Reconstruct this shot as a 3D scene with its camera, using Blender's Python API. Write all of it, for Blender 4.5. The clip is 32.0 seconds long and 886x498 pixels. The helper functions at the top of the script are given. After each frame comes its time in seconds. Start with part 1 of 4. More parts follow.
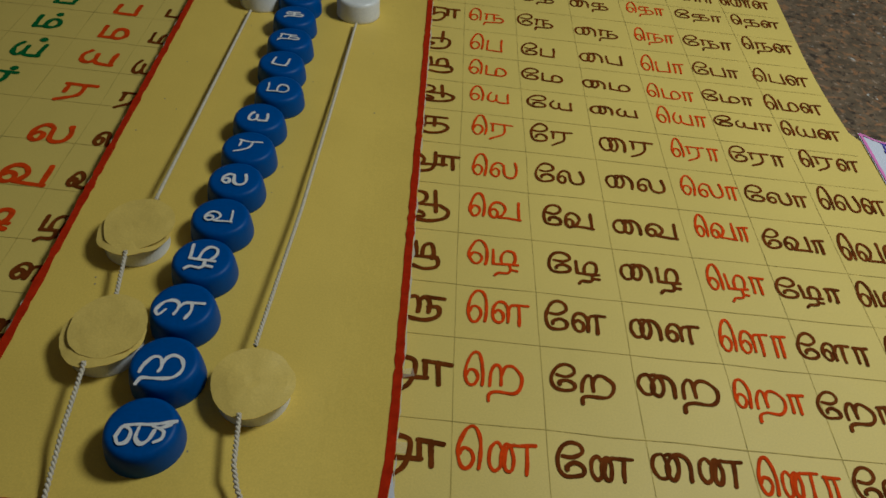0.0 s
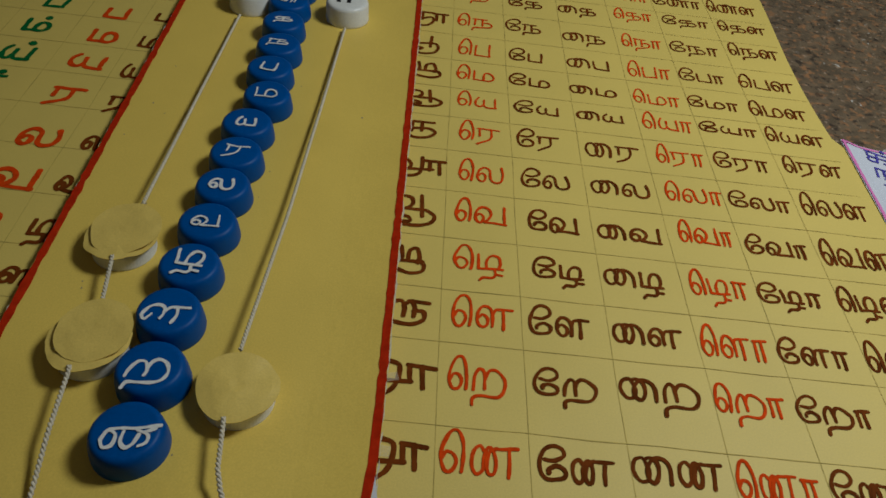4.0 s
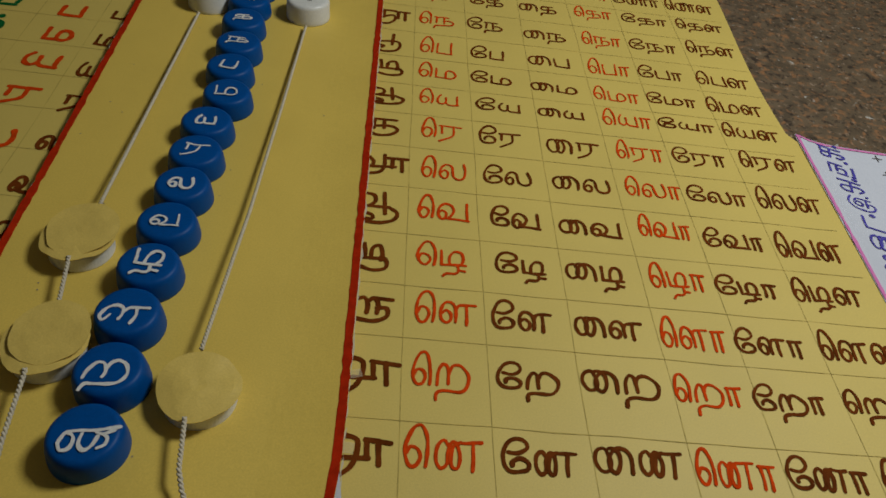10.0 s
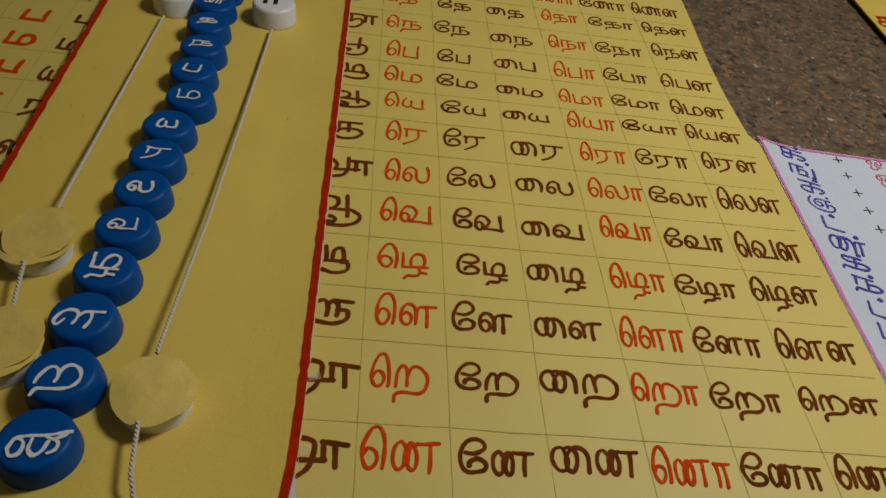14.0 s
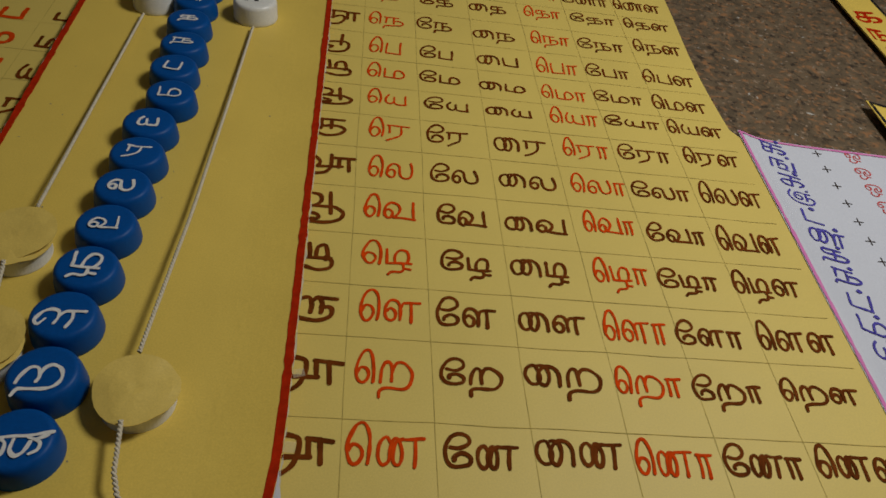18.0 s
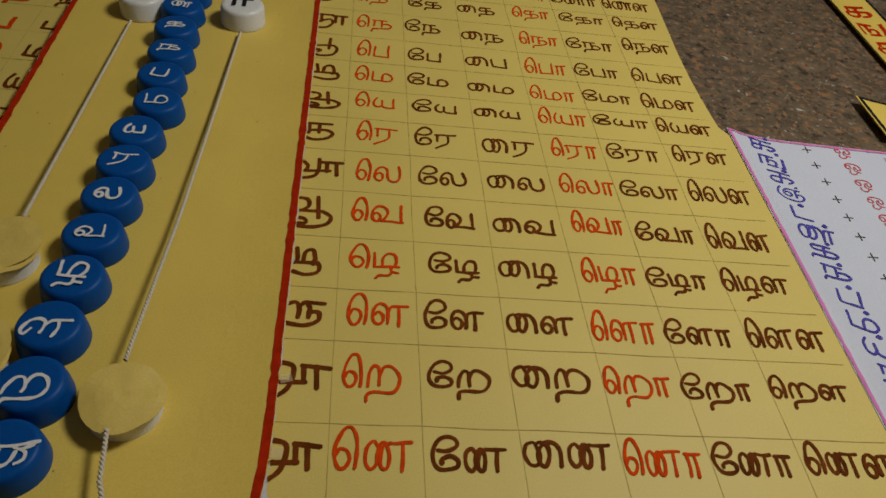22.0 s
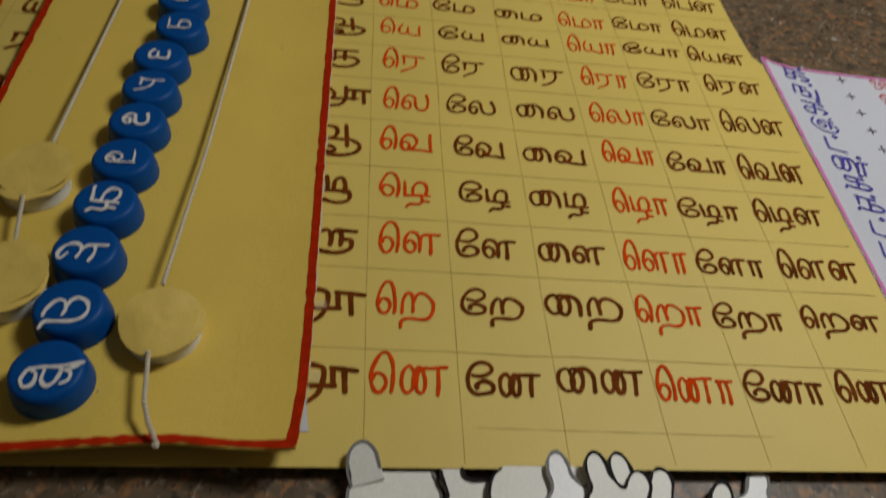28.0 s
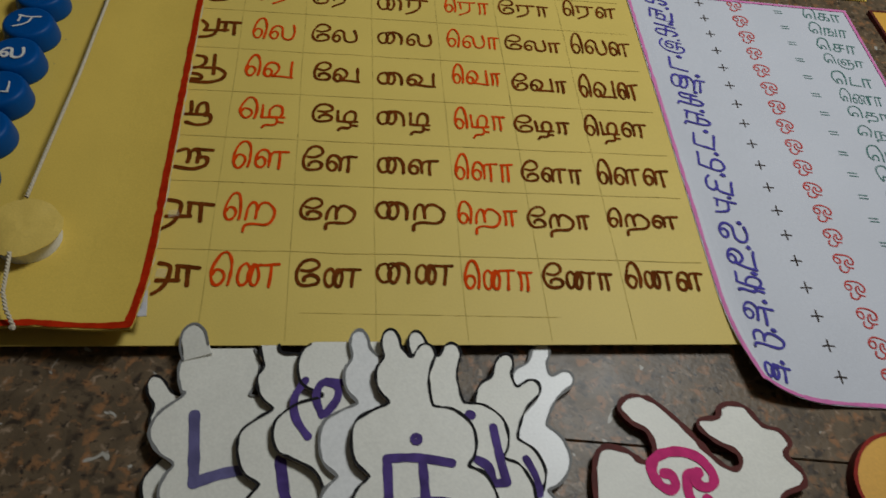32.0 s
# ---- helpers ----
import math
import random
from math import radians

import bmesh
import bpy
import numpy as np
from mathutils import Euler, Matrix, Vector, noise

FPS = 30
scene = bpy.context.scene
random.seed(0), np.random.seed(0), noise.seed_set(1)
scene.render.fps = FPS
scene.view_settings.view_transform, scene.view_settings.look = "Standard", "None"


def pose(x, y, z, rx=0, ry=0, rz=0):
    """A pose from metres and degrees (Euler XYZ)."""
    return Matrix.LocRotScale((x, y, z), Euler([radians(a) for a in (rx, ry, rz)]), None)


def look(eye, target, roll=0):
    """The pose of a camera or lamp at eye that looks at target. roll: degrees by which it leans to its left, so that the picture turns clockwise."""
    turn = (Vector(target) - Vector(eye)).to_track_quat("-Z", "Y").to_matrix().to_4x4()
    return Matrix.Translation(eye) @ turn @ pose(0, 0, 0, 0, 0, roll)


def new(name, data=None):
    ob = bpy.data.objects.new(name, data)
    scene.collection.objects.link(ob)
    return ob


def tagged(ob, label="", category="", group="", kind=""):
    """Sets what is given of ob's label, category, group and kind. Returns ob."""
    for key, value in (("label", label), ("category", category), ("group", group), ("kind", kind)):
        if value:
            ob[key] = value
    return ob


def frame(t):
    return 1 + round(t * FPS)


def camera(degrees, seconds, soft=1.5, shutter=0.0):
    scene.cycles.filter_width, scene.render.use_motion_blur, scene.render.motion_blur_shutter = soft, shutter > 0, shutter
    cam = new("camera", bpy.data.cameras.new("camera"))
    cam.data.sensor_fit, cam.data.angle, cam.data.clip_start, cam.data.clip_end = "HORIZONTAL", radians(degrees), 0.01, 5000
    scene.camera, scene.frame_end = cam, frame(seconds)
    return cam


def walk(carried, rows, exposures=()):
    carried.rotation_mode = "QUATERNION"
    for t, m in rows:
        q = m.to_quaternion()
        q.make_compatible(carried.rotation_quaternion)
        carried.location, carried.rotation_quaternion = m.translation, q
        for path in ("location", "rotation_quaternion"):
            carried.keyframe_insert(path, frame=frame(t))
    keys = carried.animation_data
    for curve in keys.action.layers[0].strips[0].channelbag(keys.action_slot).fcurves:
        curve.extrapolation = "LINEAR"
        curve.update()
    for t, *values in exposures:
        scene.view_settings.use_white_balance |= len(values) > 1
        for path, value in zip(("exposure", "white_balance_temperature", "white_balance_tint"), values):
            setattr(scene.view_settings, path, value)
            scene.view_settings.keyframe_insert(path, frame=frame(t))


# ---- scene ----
cam = camera(61.45, 32.0, soft=1.6, shutter=0.5)
PATH = [
    (0, (0.0117, -0.0926, 0.2435), (0.1023, 1.3159, -1.1735), 7.86),
    (0.5, (0.0117, -0.0921, 0.2433), (0.1055, 1.3171, -1.1728), 8.05),
    (1, (0.0124, -0.0924, 0.2439), (0.1107, 1.3173, -1.1714), 8.23),
    (1.5, (0.0123, -0.0918, 0.2428), (0.1121, 1.3188, -1.1716), 8.34),
    (2, (0.0160, -0.0924, 0.2428), (0.1182, 1.3156, -1.1738), 8.31),
    (2.5, (0.0129, -0.0924, 0.2437), (0.1167, 1.3135, -1.1750), 8.25),
    (3, (0.0128, -0.0935, 0.2456), (0.1174, 1.3157, -1.1697), 8.37),
    (3.5, (0.0124, -0.0931, 0.2449), (0.1186, 1.3182, -1.1682), 8.49),
    (4, (0.0151, -0.0934, 0.2472), (0.1222, 1.3174, -1.1663), 8.47),
    (4.5, (0.0155, -0.0948, 0.2494), (0.1229, 1.3227, -1.1574), 8.41),
    (6.5, (0.0164, -0.0926, 0.2462), (0.1442, 1.3201, -1.1637), 8.64),
    (7, (0.0232, -0.0928, 0.2454), (0.1677, 1.3209, -1.1620), 9.25),
    (7.5, (0.0214, -0.0939, 0.2460), (0.1788, 1.3222, -1.1574), 9.35),
    (8, (0.0193, -0.0941, 0.2471), (0.1861, 1.3245, -1.1528), 9.66),
    (8.5, (0.0191, -0.0949, 0.2466), (0.1916, 1.3228, -1.1535), 9.85),
    (9, (0.0219, -0.0962, 0.2473), (0.1983, 1.3166, -1.1574), 9.87),
    (9.5, (0.0217, -0.0954, 0.2464), (0.2047, 1.3131, -1.1617), 9.89),
    (10, (0.0178, -0.0952, 0.2473), (0.2084, 1.3156, -1.1574), 10.08),
    (10.5, (0.0178, -0.0959, 0.2485), (0.2151, 1.3186, -1.1516), 10.30),
    (11, (0.0174, -0.0951, 0.2482), (0.2220, 1.3217, -1.1486), 10.57),
    (11.5, (0.0168, -0.0950, 0.2486), (0.2280, 1.3236, -1.1452), 10.81),
    (12, (0.0163, -0.0941, 0.2480), (0.2323, 1.3265, -1.1431), 11.07),
    (12.5, (0.0186, -0.0939, 0.2487), (0.2370, 1.3271, -1.1416), 11.16),
    (13, (0.0216, -0.0959, 0.2513), (0.2421, 1.3278, -1.1360), 11.09),
    (13.5, (0.0266, -0.0954, 0.2477), (0.2499, 1.3257, -1.1418), 10.86),
    (14, (0.0284, -0.0970, 0.2488), (0.2591, 1.3210, -1.1426), 10.75),
    (14.5, (0.0303, -0.0969, 0.2492), (0.2706, 1.3158, -1.1459), 10.88),
    (16.5, (0.0277, -0.0975, 0.2502), (0.2909, 1.3181, -1.1379), 11.26),
    (17, (0.0301, -0.0967, 0.2477), (0.2931, 1.3154, -1.1440), 11.26),
    (17.5, (0.0290, -0.0985, 0.2498), (0.2951, 1.3119, -1.1430), 11.28),
    (18, (0.0295, -0.0979, 0.2490), (0.2977, 1.3133, -1.1426), 11.28),
    (18.5, (0.0333, -0.0970, 0.2480), (0.3019, 1.3125, -1.1452), 11.13),
    (19, (0.0317, -0.0974, 0.2494), (0.3015, 1.3115, -1.1442), 10.96),
    (19.5, (0.0324, -0.0975, 0.2494), (0.3010, 1.3132, -1.1427), 10.80),
    (20, (0.0334, -0.0990, 0.2531), (0.2977, 1.3142, -1.1372), 10.55),
    (20.5, (0.0323, -0.0997, 0.2532), (0.2967, 1.3179, -1.1326), 10.41),
    (21, (0.0320, -0.0991, 0.2524), (0.2978, 1.3211, -1.1305), 10.46),
    (21.5, (0.0363, -0.0968, 0.2497), (0.3033, 1.3186, -1.1380), 10.57),
    (22, (0.0356, -0.0976, 0.2507), (0.3013, 1.3144, -1.1406), 10.29),
    (22.5, (0.0337, -0.0973, 0.2508), (0.2994, 1.3164, -1.1388), 10.29),
    (23, (0.0346, -0.0981, 0.2512), (0.2997, 1.3165, -1.1376), 10.22),
    (23.5, (0.0340, -0.0981, 0.2520), (0.2997, 1.3163, -1.1368), 10.24),
    (24, (0.0318, -0.0984, 0.2534), (0.2983, 1.3192, -1.1320), 10.36),
    (24.5, (0.0329, -0.0989, 0.2539), (0.2995, 1.3222, -1.1279), 10.47),
    (25, (0.0328, -0.0987, 0.2534), (0.2999, 1.3253, -1.1253), 10.51),
    (25.5, (0.0349, -0.0990, 0.2535), (0.3017, 1.3240, -1.1263), 10.45),
    (27.5, (0.0347, -0.0987, 0.2544), (0.3073, 1.3154, -1.1335), 10.15),
    (28, (0.0255, -0.0993, 0.2441), (0.2784, 1.1966, -1.2582), 10.83),
    (28.5, (0.0326, -0.1174, 0.2494), (0.2877, 1.0279, -1.3702), 15.06),
    (29, (0.0601, -0.1439, 0.2714), (0.3201, 0.9689, -1.3699), 14.84),
    (29.5, (0.0855, -0.1386, 0.2671), (0.3613, 0.9403, -1.3942), 14.54),
    (30, (0.0786, -0.1254, 0.2678), (0.3598, 0.9514, -1.3940), 14.32),
    (30.5, (0.0753, -0.1229, 0.2783), (0.3542, 1.0017, -1.3519), 13.47),
    (31, (0.0845, -0.1237, 0.2752), (0.3576, 1.0194, -1.3430), 12.62),
    (31.5, (0.0840, -0.1284, 0.2763), (0.3502, 1.0270, -1.3343), 11.71),
    (32, (0.0952, -0.1404, 0.2795), (0.3487, 1.0187, -1.3306), 10.66),
]
# seconds, stops, kelvin, tint
EXPOSURES = ((0, 0.04, 5800, 1), (9, 0.02, 6150, 4), (14, 0.0, 6350, 6), (19, -0.02, 6480, 8), (28, -0.02, 6490, 8), (29, -0.02, 6050, 5), (30, -0.06, 6090, 5), (32, -0.11, 6160, 5))
walk(cam, [(t, look(eye, target, roll)) for t, eye, target, roll in PATH], EXPOSURES)

# ---- light ----
world = bpy.data.worlds.new("room_air")
world.use_nodes = True
world.node_tree.nodes["Background"].inputs[0].default_value = (1.0, 0.95, 0.9, 1)
world.node_tree.nodes["Background"].inputs[1].default_value = 0.035
scene.world = world
lamp_data = bpy.data.lights.new("room_lamp", "POINT")
lamp_data.shadow_soft_size = 0.085
lamp_data.energy, lamp_data.color = 11.6, (1.0, 0.98, 0.95)
lamp = new("room_lamp", lamp_data)
lamp.location = (0.41, 0.25, 0.60)

# ---- materials ----


def nodes_of(name):
    m = bpy.data.materials.new(name)
    m.use_nodes = True
    nt = m.node_tree
    return m, nt, nt.nodes["Principled BSDF"]


def surface(name, colour, rough=0.6, metal=0.0, dark=0.85, scale=60.0, fine=900.0, bump=0.08, spec=0.5, dent=0.0):
    """A base colour with blotches at one scale, grain at a finer one and a low relief."""
    m, nt, p = nodes_of(name)
    tc = nt.nodes.new("ShaderNodeTexCoord")
    n1, n2 = nt.nodes.new("ShaderNodeTexNoise"), nt.nodes.new("ShaderNodeTexNoise")
    n1.inputs["Scale"].default_value, n1.inputs["Detail"].default_value = scale, 4
    n2.inputs["Scale"].default_value, n2.inputs["Detail"].default_value = fine, 3
    for n in (n1, n2):
        nt.links.new(tc.outputs["Object"], n.inputs["Vector"])
    ramp = nt.nodes.new("ShaderNodeMapRange")
    ramp.inputs[1].default_value, ramp.inputs[2].default_value = 0.3, 0.7
    nt.links.new(n1.outputs["Fac"], ramp.inputs[0])
    mix = nt.nodes.new("ShaderNodeMix")
    mix.data_type = "RGBA"
    mix.inputs[6].default_value = (*[c * dark for c in colour], 1)
    mix.inputs[7].default_value = (*colour, 1)
    nt.links.new(ramp.outputs[0], mix.inputs[0])
    grain = nt.nodes.new("ShaderNodeMix")
    grain.data_type, grain.blend_type = "RGBA", "MULTIPLY"
    grain.inputs[0].default_value = 0.25
    nt.links.new(mix.outputs[2], grain.inputs[6])
    nt.links.new(n2.outputs["Fac"], grain.inputs[7])
    nt.links.new(grain.outputs[2], p.inputs["Base Color"])
    rr = nt.nodes.new("ShaderNodeMapRange")
    rr.inputs[3].default_value, rr.inputs[4].default_value = rough * 0.9, min(1, rough * 1.12)
    nt.links.new(n2.outputs["Fac"], rr.inputs[0])
    nt.links.new(rr.outputs[0], p.inputs["Roughness"])
    p.inputs["Metallic"].default_value = metal
    p.inputs["Specular IOR Level"].default_value = spec
    b = nt.nodes.new("ShaderNodeBump")
    b.inputs["Strength"].default_value, b.inputs["Distance"].default_value = bump, 0.0004
    nt.links.new(n2.outputs["Fac"], b.inputs["Height"])
    if dent:
        low = nt.nodes.new("ShaderNodeBump")
        low.inputs["Strength"].default_value, low.inputs["Distance"].default_value = dent, 0.004
        nt.links.new(n1.outputs["Fac"], low.inputs["Height"])
        nt.links.new(low.outputs[0], b.inputs["Normal"])
    nt.links.new(b.outputs[0], p.inputs["Normal"])
    return m


def speckled_stone():
    """Brown terrazzo-like floor: dark and rusty grains, grey and white chips, slightly polished."""
    m, nt, p = nodes_of("speckled_stone")
    tc = nt.nodes.new("ShaderNodeTexCoord")
    col = None

    def tex(scale, detail, distort=0.0):
        n = nt.nodes.new("ShaderNodeTexNoise")
        n.inputs["Scale"].default_value, n.inputs["Detail"].default_value = scale, detail
        n.inputs["Distortion"].default_value = distort
        nt.links.new(tc.outputs["Object"], n.inputs["Vector"])
        return n.outputs["Fac"]

    def layer(base, fac, lo, hi, colour):
        r = nt.nodes.new("ShaderNodeMapRange")
        r.inputs[1].default_value, r.inputs[2].default_value = lo, hi
        nt.links.new(fac, r.inputs[0])
        x = nt.nodes.new("ShaderNodeMix")
        x.data_type = "RGBA"
        nt.links.new(r.outputs[0], x.inputs[0])
        if base is None:
            x.inputs[6].default_value = (0.092, 0.066, 0.041, 1)
        else:
            nt.links.new(base, x.inputs[6])
        x.inputs[7].default_value = (*colour, 1)
        return x.outputs[2]

    col = layer(None, tex(60, 6, 0.4), 0.40, 0.62, (0.140, 0.099, 0.060))
    col = layer(col, tex(175, 5, 0.5), 0.53, 0.66, (0.25, 0.125, 0.056))
    col = layer(col, tex(165, 5, 0.5), 0.55, 0.67, (0.042, 0.030, 0.021))
    col = layer(col, tex(240, 4, 0.4), 0.60, 0.71, (0.28, 0.200, 0.135))
    col = layer(col, tex(330, 3, 0.3), 0.60, 0.70, (0.034, 0.026, 0.020))
    col = layer(col, tex(120, 2, 0.7), 0.70, 0.74, (0.38, 0.36, 0.32))
    nt.links.new(col, p.inputs["Base Color"])
    r = nt.nodes.new("ShaderNodeMapRange")
    r.inputs[3].default_value, r.inputs[4].default_value = 0.30, 0.50
    p.inputs["Specular IOR Level"].default_value = 0.28
    nt.links.new(tex(45, 4), r.inputs[0])
    nt.links.new(r.outputs[0], p.inputs["Roughness"])
    b = nt.nodes.new("ShaderNodeBump")
    b.inputs["Strength"].default_value, b.inputs["Distance"].default_value = 0.25, 0.0006
    nt.links.new(tex(420, 3), b.inputs["Height"])
    nt.links.new(b.outputs[0], p.inputs["Normal"])
    return m


M_FLOOR = speckled_stone()
M_JOINT = surface("joint_grout", (0.10, 0.075, 0.055), 0.9)
M_WALL = surface("cream_wall_paint", (0.78, 0.72, 0.6), 0.8, scale=3, fine=200)
M_YELLOW = surface("yellow_chart_paper", (0.735, 0.556, 0.130), 0.55, dent=0.22, dark=0.93, scale=16, fine=1500, bump=0.06, spec=0.4)
M_YELLOW_B = surface("yellow_card_stock", (0.80, 0.575, 0.108), 0.5, dent=0.30, dark=0.92, scale=20, fine=1300, bump=0.08, spec=0.4)
M_DISC = surface("pale_yellow_paper", (0.80, 0.585, 0.135), 0.55, dent=0.15, dark=0.90, scale=70, fine=1300)
M_PENCIL = surface("pencil_line", (0.66, 0.50, 0.118), 0.7, dark=0.55, scale=90, spec=0.25)
M_RED = surface("red_marker", (0.54, 0.028, 0.004), 0.75, dark=0.7, scale=250, fine=1600, spec=0.03)
M_ORANGE = surface("orange_red_marker", (0.78, 0.068, 0.003), 0.75, dark=0.68, scale=220, fine=1600, spec=0.03)
M_BROWN = surface("brown_marker", (0.200, 0.047, 0.006), 0.75, dark=0.48, scale=110, fine=1600, spec=0.03)
M_GREEN = surface("green_marker", (0.012, 0.15, 0.035), 0.75, dark=0.7, scale=220, fine=1600, spec=0.03)
M_BLUE_CAP = surface("blue_plastic", (0.001, 0.076, 0.310), 0.44, dark=0.85, scale=90, fine=700, bump=0.07, spec=0.16)
M_WHITE_CAP = surface("white_plastic", (0.78, 0.77, 0.72), 0.35, dark=0.93, scale=90, fine=900, bump=0.04)
M_WHITE_INK = surface("white_paint_pen", (0.82, 0.80, 0.76), 0.5, dark=0.85, scale=500, fine=2000, bump=0.3)
M_BLACK_INK = surface("black_marker", (0.015, 0.014, 0.016), 0.75, dark=0.6, scale=200, spec=0.15)
M_STRING = surface("white_cotton", (0.74, 0.66, 0.50), 0.9, dark=0.78, scale=800, fine=3000, bump=0.4)
M_SHEET = surface("white_chart_paper", (0.64, 0.655, 0.725), 0.5, dent=0.15, dark=0.95, scale=20, fine=1500, spec=0.4)
M_TORN = surface("torn_paper", (0.72, 0.66, 0.50), 0.8, dark=0.8, scale=400)
M_PINK = surface("pink_marker", (0.74, 0.22, 0.50), 0.75, dark=0.85, scale=150, spec=0.15)
M_VIOLET = surface("violet_blue_marker", (0.085, 0.07, 0.40), 0.75, dark=0.65, scale=220, spec=0.15)
M_CRIMSON = surface("crimson_pen", (0.60, 0.085, 0.08), 0.75, dark=0.75, scale=220, spec=0.15)
M_TEAL = surface("grey_green_pen", (0.10, 0.22, 0.20), 0.75, dark=0.75, scale=220, spec=0.15)
M_GREY_PEN = surface("dark_brown_pen", (0.06, 0.045, 0.04), 0.75, dark=0.7, scale=220, spec=0.15)
M_FOAM = surface("cream_card_face", (0.83, 0.815, 0.745), 0.5, dent=0.12, dark=0.93, scale=40, fine=900)
M_GLOSS = surface("glossy_white_card", (0.85, 0.85, 0.85), 0.36, spec=0.35, dark=0.95, scale=60, fine=700)
M_SILVER = surface("grey_pen", (0.22, 0.22, 0.22), 0.6, spec=0.2)
# cream card edges with brownish shade painted in; also colours the board's specks
M_EDGE = surface("shaded_edge_and_speck", (0.32, 0.27, 0.21), 0.8, spec=0.2, scale=100)
M_PURPLE = surface("purple_marker", (0.11, 0.065, 0.29), 0.75, dark=0.5, scale=130, spec=0.15)
M_FADED = surface("faded_purple_marker", (0.17, 0.155, 0.34), 0.75, dark=0.6, scale=110, spec=0.1)
M_RING = surface("dark_red_marker", (0.34, 0.030, 0.022), 0.7, dark=0.7, scale=180, spec=0.15)
M_MAROON = surface("maroon_marker", (0.12, 0.022, 0.018), 0.65, spec=0.2, dark=0.65, scale=180)
M_MAGENTA = surface("magenta_marker", (0.70, 0.04, 0.22), 0.75, dark=0.8, scale=260, spec=0.15)
M_WOOD = surface("pale_craft_wood", (0.62, 0.44, 0.25), 0.6, dark=0.85, scale=120, fine=1200, bump=0.15)
M_AMBER = surface("amber_card", (0.78, 0.42, 0.06), 0.5, dark=0.92, scale=40)

M_TAPE, _nt, _p = nodes_of("clear_tape")
_p.inputs["Base Color"].default_value = (0.85, 0.78, 0.55, 1)
_p.inputs["Roughness"].default_value = 0.3
_p.inputs["Alpha"].default_value = 0.15

# ---- helpers for building ----


def part(name, bm, material, parent=None, label="", smooth=False):
    me = bpy.data.meshes.new(name)
    bm.to_mesh(me)
    bm.free()
    me.materials.append(material)
    if smooth:
        for f in me.polygons:
            f.use_smooth = True
    ob = new(name, me)
    if parent is not None:
        ob.parent = parent
    if label:
        ob["label"] = label
    return ob


def thing(name, label, category, group="", kind="", at=(0, 0, 0)):
    ob = new(name)
    ob.empty_display_size = 0.01
    ob.location = at
    return tagged(ob, label, category, group, kind)


def sheet(corners, z, thick, nx=8, ny=8, edge=None):
    """A thin curved sheet between four corners (lower left, lower right, upper right, upper left); z(x, y) gives its underside."""
    bm = bmesh.new()
    (ax, ay), (bx, by), (cx, cy), (dx, dy) = corners
    rows = []
    for layer in (0, 1):
        for j in range(ny + 1):
            v = j / ny
            line = []
            for i in range(nx + 1):
                u = i / nx
                x = (1 - v) * ((1 - u) * ax + u * bx) + v * ((1 - u) * dx + u * cx)
                y = (1 - v) * ((1 - u) * ay + u * by) + v * ((1 - u) * dy + u * cy)
                if edge:
                    x, y = edge(x, y, u, v)
                line.append(bm.verts.new((x, y, z(x, y) + layer * thick)))
            rows.append(line)
    low, top = rows[:ny + 1], rows[ny + 1:]
    for j in range(ny):
        for i in range(nx):
            bm.faces.new((top[j][i], top[j][i + 1], top[j + 1][i + 1], top[j + 1][i]))
            bm.faces.new((low[j][i], low[j + 1][i], low[j + 1][i + 1], low[j][i + 1]))
    for j in range(ny):
        bm.faces.new((low[j][0], top[j][0], top[j + 1][0], low[j + 1][0]))
        bm.faces.new((low[j][nx], low[j + 1][nx], top[j + 1][nx], top[j][nx]))
    for i in range(nx):
        bm.faces.new((low[0][i], low[0][i + 1], top[0][i + 1], top[0][i]))
        bm.faces.new((low[ny][i], top[ny][i], top[ny][i + 1], low[ny][i + 1]))
    return bm


def smooth_line(points, steps=6, closed=False):
    """A Catmull-Rom line through 2D or 3D points."""
    pts = [Vector(p) for p in points]
    n = len(pts)
    out = []
    for i in range(n if closed else n - 1):
        p0 = pts[(i - 1) % n] if closed or i > 0 else pts[0]
        p1, p2 = pts[i], pts[(i + 1) % n]
        p3 = pts[(i + 2) % n] if closed or i + 2 < n else pts[-1]
        for k in range(steps):
            t = k / steps
            out.append(0.5 * (2 * p1 + (p2 - p0) * t + (2 * p0 - 5 * p1 + 4 * p2 - p3) * t * t + (3 * p1 - p0 - 3 * p2 + p3) * t ** 3))
    if not closed:
        out.append(pts[-1])
    return out


